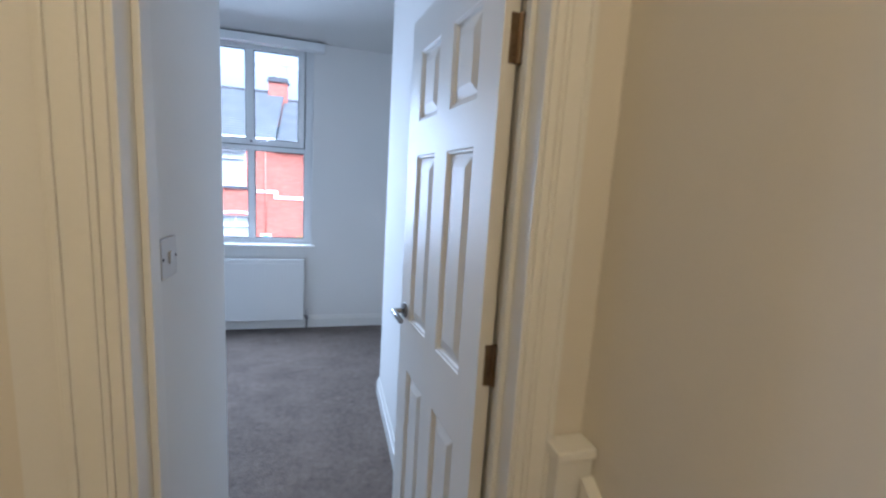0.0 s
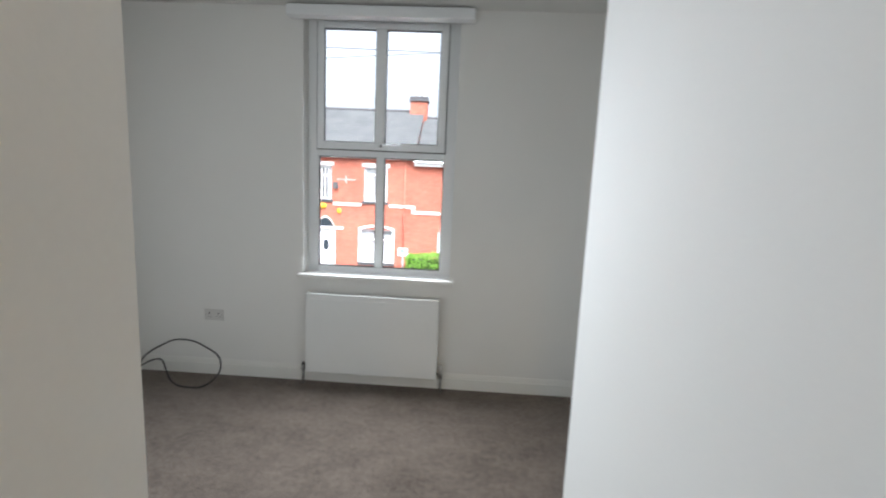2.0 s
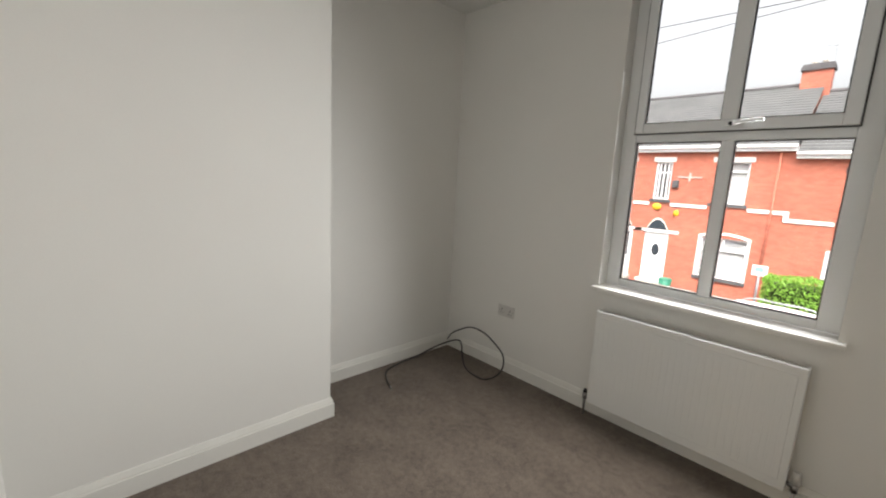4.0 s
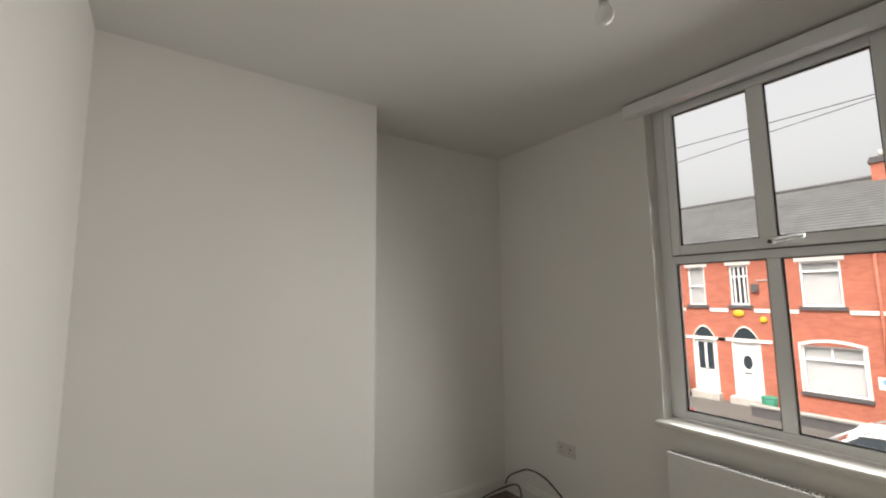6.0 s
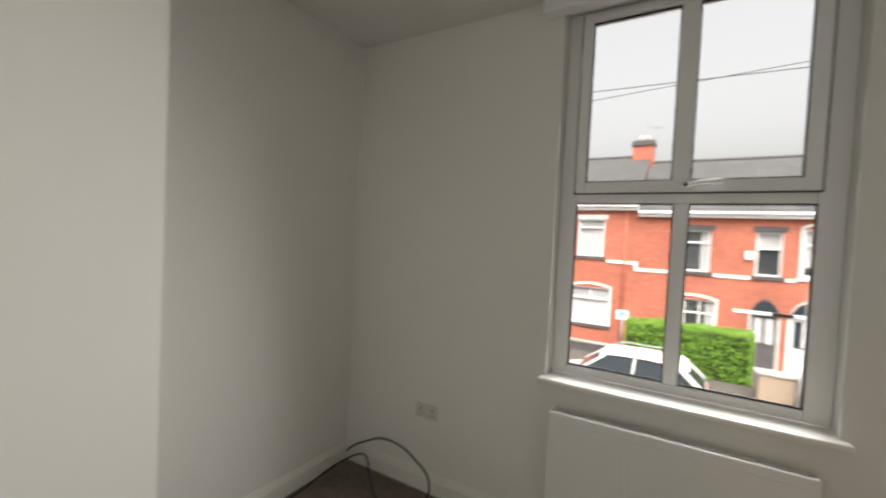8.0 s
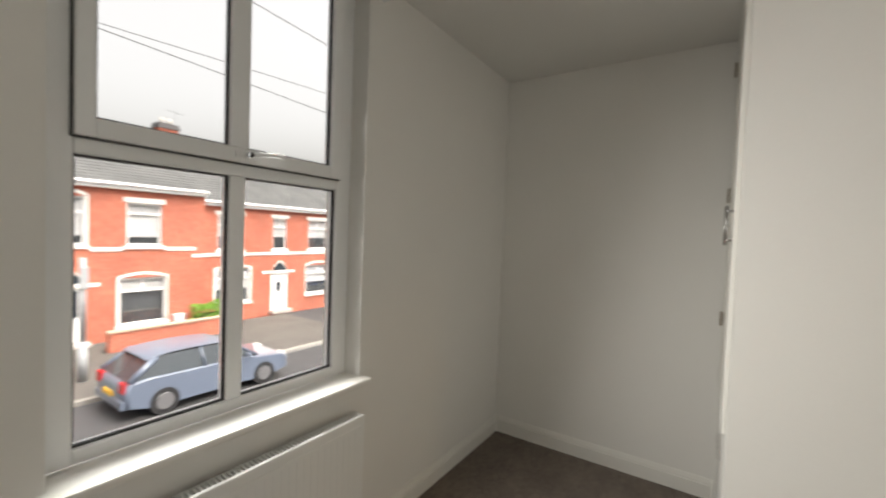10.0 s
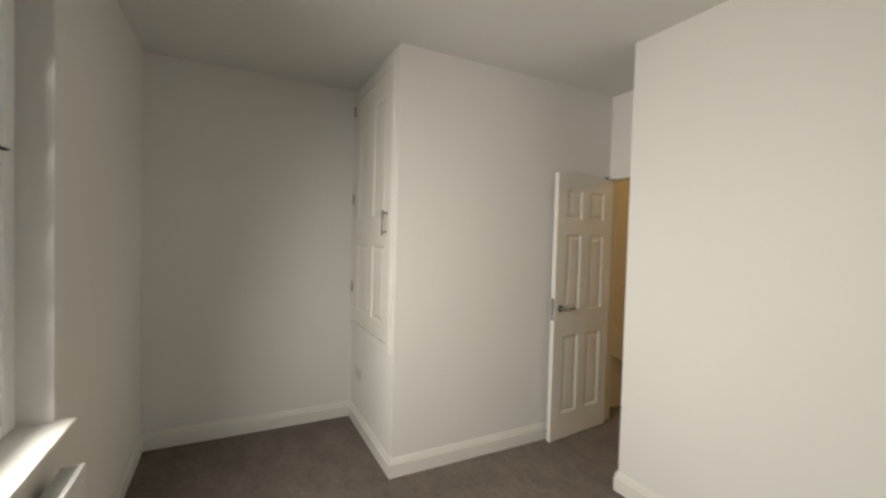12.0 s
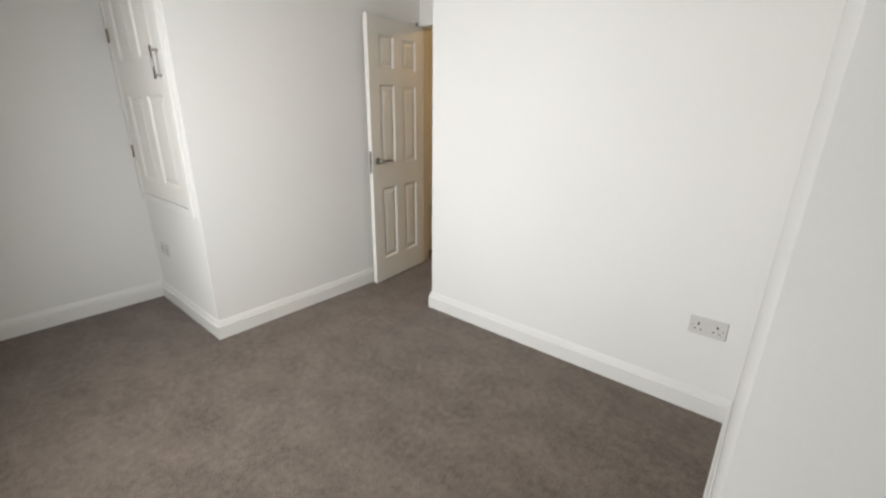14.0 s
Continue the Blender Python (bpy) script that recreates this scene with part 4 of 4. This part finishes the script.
# ---- cars ----
def car(name, m, paint, label, suv=False, L=4.2):
    """Hatchback with its nose towards local -x; ground at z 0."""
    ob = thing(name, m, label, "car")
    W2, top = 0.88, (1.60 if suv else 1.42)
    belt = 1.0 if suv else 0.90
    low = [(0.0, 0.32), (0.02, 0.62), (0.14, 0.74), (1.05, belt - 0.06), (1.25, belt), (3.75, belt + 0.03), (L - 0.06, belt - 0.02), (L, 0.60), (L - 0.03, 0.32), (L - 0.5, 0.20), (0.5, 0.20)]
    bm = bmesh.new()

    def loft(profile, widths):
        rings = []
        for y, k in widths:
            cx = L / 2
            rings.append([bm.verts.new((cx + (px - cx) * k, y, 0.55 + (pz - 0.55) * (1 - (1 - k) * 1.5))) for px, pz in profile])
        n = len(profile)
        for a, b in zip(rings, rings[1:]):
            for i in range(n):
                bm.faces.new((a[i], a[(i + 1) % n], b[(i + 1) % n], b[i]))
        bm.faces.new(rings[0])
        bm.faces.new(rings[-1][::-1])

    loft(low, ((-W2, 0.955), (-W2 + 0.07, 0.99), (-0.4, 1.0), (0.4, 1.0), (W2 - 0.07, 0.99), (W2, 0.955)))
    body = part("body", bm, paint, ob, "", True)
    # glasshouse: narrowing towards the roof
    bm = bmesh.new()
    sect = [(0.98, belt - 0.03, W2 - 0.06), (1.78, top - 0.05, W2 - 0.22), (3.55, top - 0.06, W2 - 0.22), (L - 0.10, belt, W2 - 0.08)]
    quads = [[bm.verts.new((x, s * w, z)) for s in (-1, 1)] for x, z, w in sect]
    base = [[bm.verts.new((x, s * (W2 - 0.05), belt - 0.05)) for s in (-1, 1)] for x in (1.0, 1.8, 3.5, L - 0.08)]
    for a, b in zip(quads, quads[1:]):
        bm.faces.new((a[0], a[1], b[1], b[0]))
    for s in (0, 1):
        for i in range(3):
            bm.faces.new((quads[i][s], quads[i + 1][s], base[i + 1][s], base[i][s]))
    part("windows", bm, CARGLASS, ob, "dark tinted glass")
    rf = bmesh.new()
    vs = [[rf.verts.new(p) for p in ((x, -w, z), (x, -w * 0.6, z + 0.035), (x, w * 0.6, z + 0.035), (x, w, z))] for x, z, w in ((1.62, top - 0.11, W2 - 0.19), (1.82, top - 0.045, W2 - 0.20), (2.1, top - 0.02, W2 - 0.20), (2.7, top - 0.005, W2 - 0.20), (3.3, top - 0.025, W2 - 0.20), (3.62, top - 0.07, W2 - 0.19), (3.72, top - 0.12, W2 - 0.18))]
    for a, b in zip(vs, vs[1:]):
        for i in range(3):
            rf.faces.new((a[i], a[i + 1], b[i + 1], b[i]))
    part("roof_panel", rf, paint, ob, "", True)
    for s in (-1, 1):
        pil = bmesh.new()
        for (xa, za, wa), (xb, zb, wb), r in (((1.0, belt - 0.02, W2 - 0.05), (1.78, top - 0.06, W2 - 0.205), 0.03), ((3.5, top - 0.08, W2 - 0.205), (L - 0.12, belt, W2 - 0.07), 0.07), ((2.45, belt, W2 - 0.03), (2.5, top - 0.04, W2 - 0.22), 0.03)):
            rod(pil, (xa, s * wa, za), (xb, s * wb, zb), r, seg=8)
        part("pillar", pil, paint, ob, "", True)
        if suv:
            tube("roof_rail", [(1.85, s * 0.62, top - 0.02), (2.0, s * 0.62, top + 0.06), (2.6, s * 0.62, top + 0.075), (3.3, s * 0.62, top + 0.05), (3.5, s * 0.62, top - 0.05)], 0.018, GREY, ob)
        part("door_mirror", ball(bmesh.new(), (1.35, s * (W2 + 0.07), belt + 0.08), 0.09, 0.7, 1, 0.7, 12), paint, ob, "", True)
        part("tail_light", B(L - 0.10, L - 0.005, s * 0.66 - 0.13, s * 0.66 + 0.13, 0.66, 0.90, 0.02), LIGHTRED, ob, "red tail light")
        part("headlight", B(0.03, 0.20, s * 0.62 - 0.16, s * 0.62 + 0.16, 0.60, 0.74, 0.02), CURTAIN, ob, "clear headlight")
    part("bumper", B(L - 0.12, L + 0.03, -0.8, 0.8, 0.30, 0.50, 0.03), paint, ob)
    part("number_plate", B(L + 0.0, L + 0.035, -0.26, 0.26, 0.52, 0.63, 0.004), SIGNY, ob)
    for x in (0.82, L - 0.82):
        for s in (-1, 1):
            y = s * (W2 - 0.10)
            wheel = part("wheel", rod(bmesh.new(), (x, y - 0.1, 0.315), (x, y + 0.115 * 1, 0.315), 0.315, seg=28), TYRE, ob, "black tyre", True)
            part("rim", rod(bmesh.new(), (x, y + s * 0.09, 0.315), (x, y + s * 0.13, 0.315), 0.21, 0.19, 20), ALLOY, wheel, "alloy rim")
    return ob


def car_paint(name, color):
    m = mat(name, color, 0.28, 0.0, vary=0.05, scale=2, fine=20)
    m.node_tree.nodes["Principled BSDF"].inputs["Coat Weight"].default_value = 0.6
    return m


car("parked_car", pose(-3.95, 14.6, GROUND), car_paint("white_car_paint", (0.78, 0.79, 0.80)), "white compact crossover parked at the kerb", True)
car("parked_car", pose(6.5, 14.5, GROUND, 0, 0, 180), car_paint("slate_car_paint", (0.13, 0.16, 0.22)), "dark grey hatchback parked at the kerb")
car("parked_car", pose(-4.95, 14.7, GROUND, 0, 0, 180), car_paint("red_car_paint", (0.62, 0.05, 0.03)), "red hatchback parked at the kerb")
car("parked_car", pose(20.2, 17.0, GROUND, 0, 0, -90), car_paint("blue_car_paint", (0.02, 0.09, 0.42)), "blue hatchback beside the tan building")

# ---- hedge, walls, posts ----
def leafy_mass(name, label, x0, x1, y0, y1, z1, count, seed, wobble, leaf):
    """A clipped or loose bush: a core coloured dark as inner shade, under a skin of small leaves with an uneven
    outline.
    """
    ob = thing(name, pose(0, 0, 0), label, name)
    # solid dark block, the shade between the leaves painted in
    part("shade_core", B(x0 + 0.12, x1 - 0.12, y0 + 0.12, y1 - 0.12, GROUND + 0.1, z1 - 0.12 - wobble, 0.08), DARKFILL, ob)
    rr = random.Random(seed)
    verts, faces = [], []
    for i in range(count):
        face = rr.random()
        x, y, z = rr.uniform(x0, x1), rr.uniform(y0, y1), rr.uniform(GROUND + 0.12, z1)
        if face < 0.50:
            y = y0 + abs(rr.gauss(0, 0.06))
        elif face < 0.82:
            z = z1 - abs(rr.gauss(0, 0.06))
        else:
            x = x1 - abs(rr.gauss(0, 0.06)) if face < 0.91 else x0 + abs(rr.gauss(0, 0.06))
        wob = wobble * noise.noise(Vector((x * 1.1, y, z * 1.4))) + wobble / 2 * noise.noise(Vector((x * 4, y * 4, z * 4)))
        c = Vector((x, y - wob, z + wob))
        a = Vector((rr.gauss(0, 1), rr.gauss(0, 1), rr.gauss(0, 1))).normalized()
        b = a.cross(Vector((rr.gauss(0, 1), rr.gauss(0, 1), rr.gauss(0, 1)))).normalized()
        s = rr.uniform(leaf * 0.6, leaf * 1.2)
        k = len(verts)
        verts += [c - a * s, c + b * s * 0.5, c + a * s, c - b * s * 0.5]
        faces.append((k, k + 1, k + 2, k + 3))
    me = bpy.data.meshes.new("leaves")
    me.from_pydata(verts, [], faces)
    me.materials.append(HEDGE)
    lv = new("leaves", me)
    lv.parent = ob
    lv["kind"] = "stuff"


leafy_mass("hedge", "dense bright green clipped privet hedge in a front garden", -2.25, 1.6, 18.7, 19.9, -1.24, 9000, 11, 0.10, 0.05)
leafy_mass("shrub", "loose green shrub behind a low garden wall", 7.0, 8.4, 20.0, 20.9, -1.75, 2600, 23, 0.30, 0.06)
gas = thing("gas_meter_box", pose(6.75, FY, -2.45), "white meter box low on the brick wall", "meter box")
part("cover", B(-0.22, 0.22, -0.2, -0.001, -0.28, 0.28, 0.03), UPVC, gas)

for x0, x1, ht, lab in ((-6.0, -2.3, 0.45, "low dark brick garden wall"), (3.9, 7.7, 0.75, "low brown brick garden wall with a pale coping")):
    gw = thing("garden_wall", pose(0, 0, 0), lab, "garden wall")
    part("brickwork", B(x0, x1, 19.6, 19.82, GROUND + 0.1, GROUND + ht), BRICK if x0 > 0 else STONED, gw)
    part("coping", B(x0 - 0.03, x1 + 0.03, 19.56, 19.86, GROUND + ht, GROUND + ht + 0.07, 0.015), TAN if x0 > 0 else KERB, gw)
gp = thing("gate_pier", pose(2.0, 17.7, GROUND + 0.11), "tan stone gate pier beside the hedge", "gate pier")
part("shaft", B(-0.42, 0.42, -0.2, 0.2, 0, 0.75, 0.02), TAN, gp)
part("cap", B(-0.46, 0.46, -0.24, 0.24, 0.75, 0.84, 0.03), STONE, gp)
sp = thing("street_sign", pose(-2.45, 19.4, GROUND + 0.1), "small white and blue sign on a grey post", "sign")
part("post", rod(bmesh.new(), (0, 0, 0), (0, 0, 1.85), 0.035, seg=12), GREY, sp, "", True)
plate = part("plate", B(-0.22, 0.22, -0.05, -0.036, 1.54, 1.90, 0.004), UPVC, sp, "white sign plate")
part("symbol", B(-0.13, 0.10, -0.055, -0.0505, 1.68, 1.84), SIGNBLUE, plate, "pale blue panel")
lp = thing("street_post", pose(2.56, 17.2, GROUND + 0.1), "tall grey steel post at the kerb", "street post")
part("base", rod(bmesh.new(), (0, 0, 0), (0, 0, 1.1), 0.11, 0.10, 16), GREY, lp, "", True)
part("shaft", rod(bmesh.new(), (0, 0, 1.1), (0, 0, 3.4), 0.075, 0.07, 16), GREY, lp, "", True)
part("head_plate", B(-0.10, 0.10, -0.10, -0.07, 2.55, 3.15, 0.01), GREY, lp, "weathered pale grey plate")
bin1 = thing("recycling_caddy", pose(-5.85, 20.9, GROUND + 0.11), "small green plastic recycling caddy by the door", "bin")
part("tub", rod(bmesh.new(), (0, 0, 0), (0, 0, 0.45), 0.2, 0.26, 16), GREENB, bin1, "", True)
part("lid", rod(bmesh.new(), (0, 0, 0.45), (0, 0, 0.50), 0.27, 0.25, 16), GREENB, bin1, "", True)
bin2 = thing("wheelie_bin", pose(-8.9, 20.6, GROUND + 0.11), "dark grey wheeled bin by the house wall", "bin")
part("tub", B(-0.27, 0.27, -0.3, 0.3, 0.05, 0.98, 0.04), STONED, bin2)
part("lid", B(-0.29, 0.29, -0.33, 0.32, 0.98, 1.06, 0.03), STONED, bin2)
for s in (-1, 1):
    part("wheel", rod(bmesh.new(), (s * 0.24, 0.28, 0.1), (s * 0.29, 0.28, 0.1), 0.1, seg=16), TYRE, bin2, "", True)
for i, (za, zb, y) in enumerate(((7.0, 6.3, 12.0), (5.4, 5.0, 13.0), (5.2, 6.6, 15.0))):
    tube("overhead_cable", [(-40, y + 2, za + 1.2), (-12, y, za), (0, y - 0.5, (za + zb) / 2 - 0.15), (12, y, zb), (40, y + 3, zb + 1.5)], 0.009, BLACK)
for o in list(bpy.data.objects):
    if o.name.startswith("overhead_cable"):
        tagged(o, "thin black overhead telephone cable crossing the street", "cable", "telephone cables")
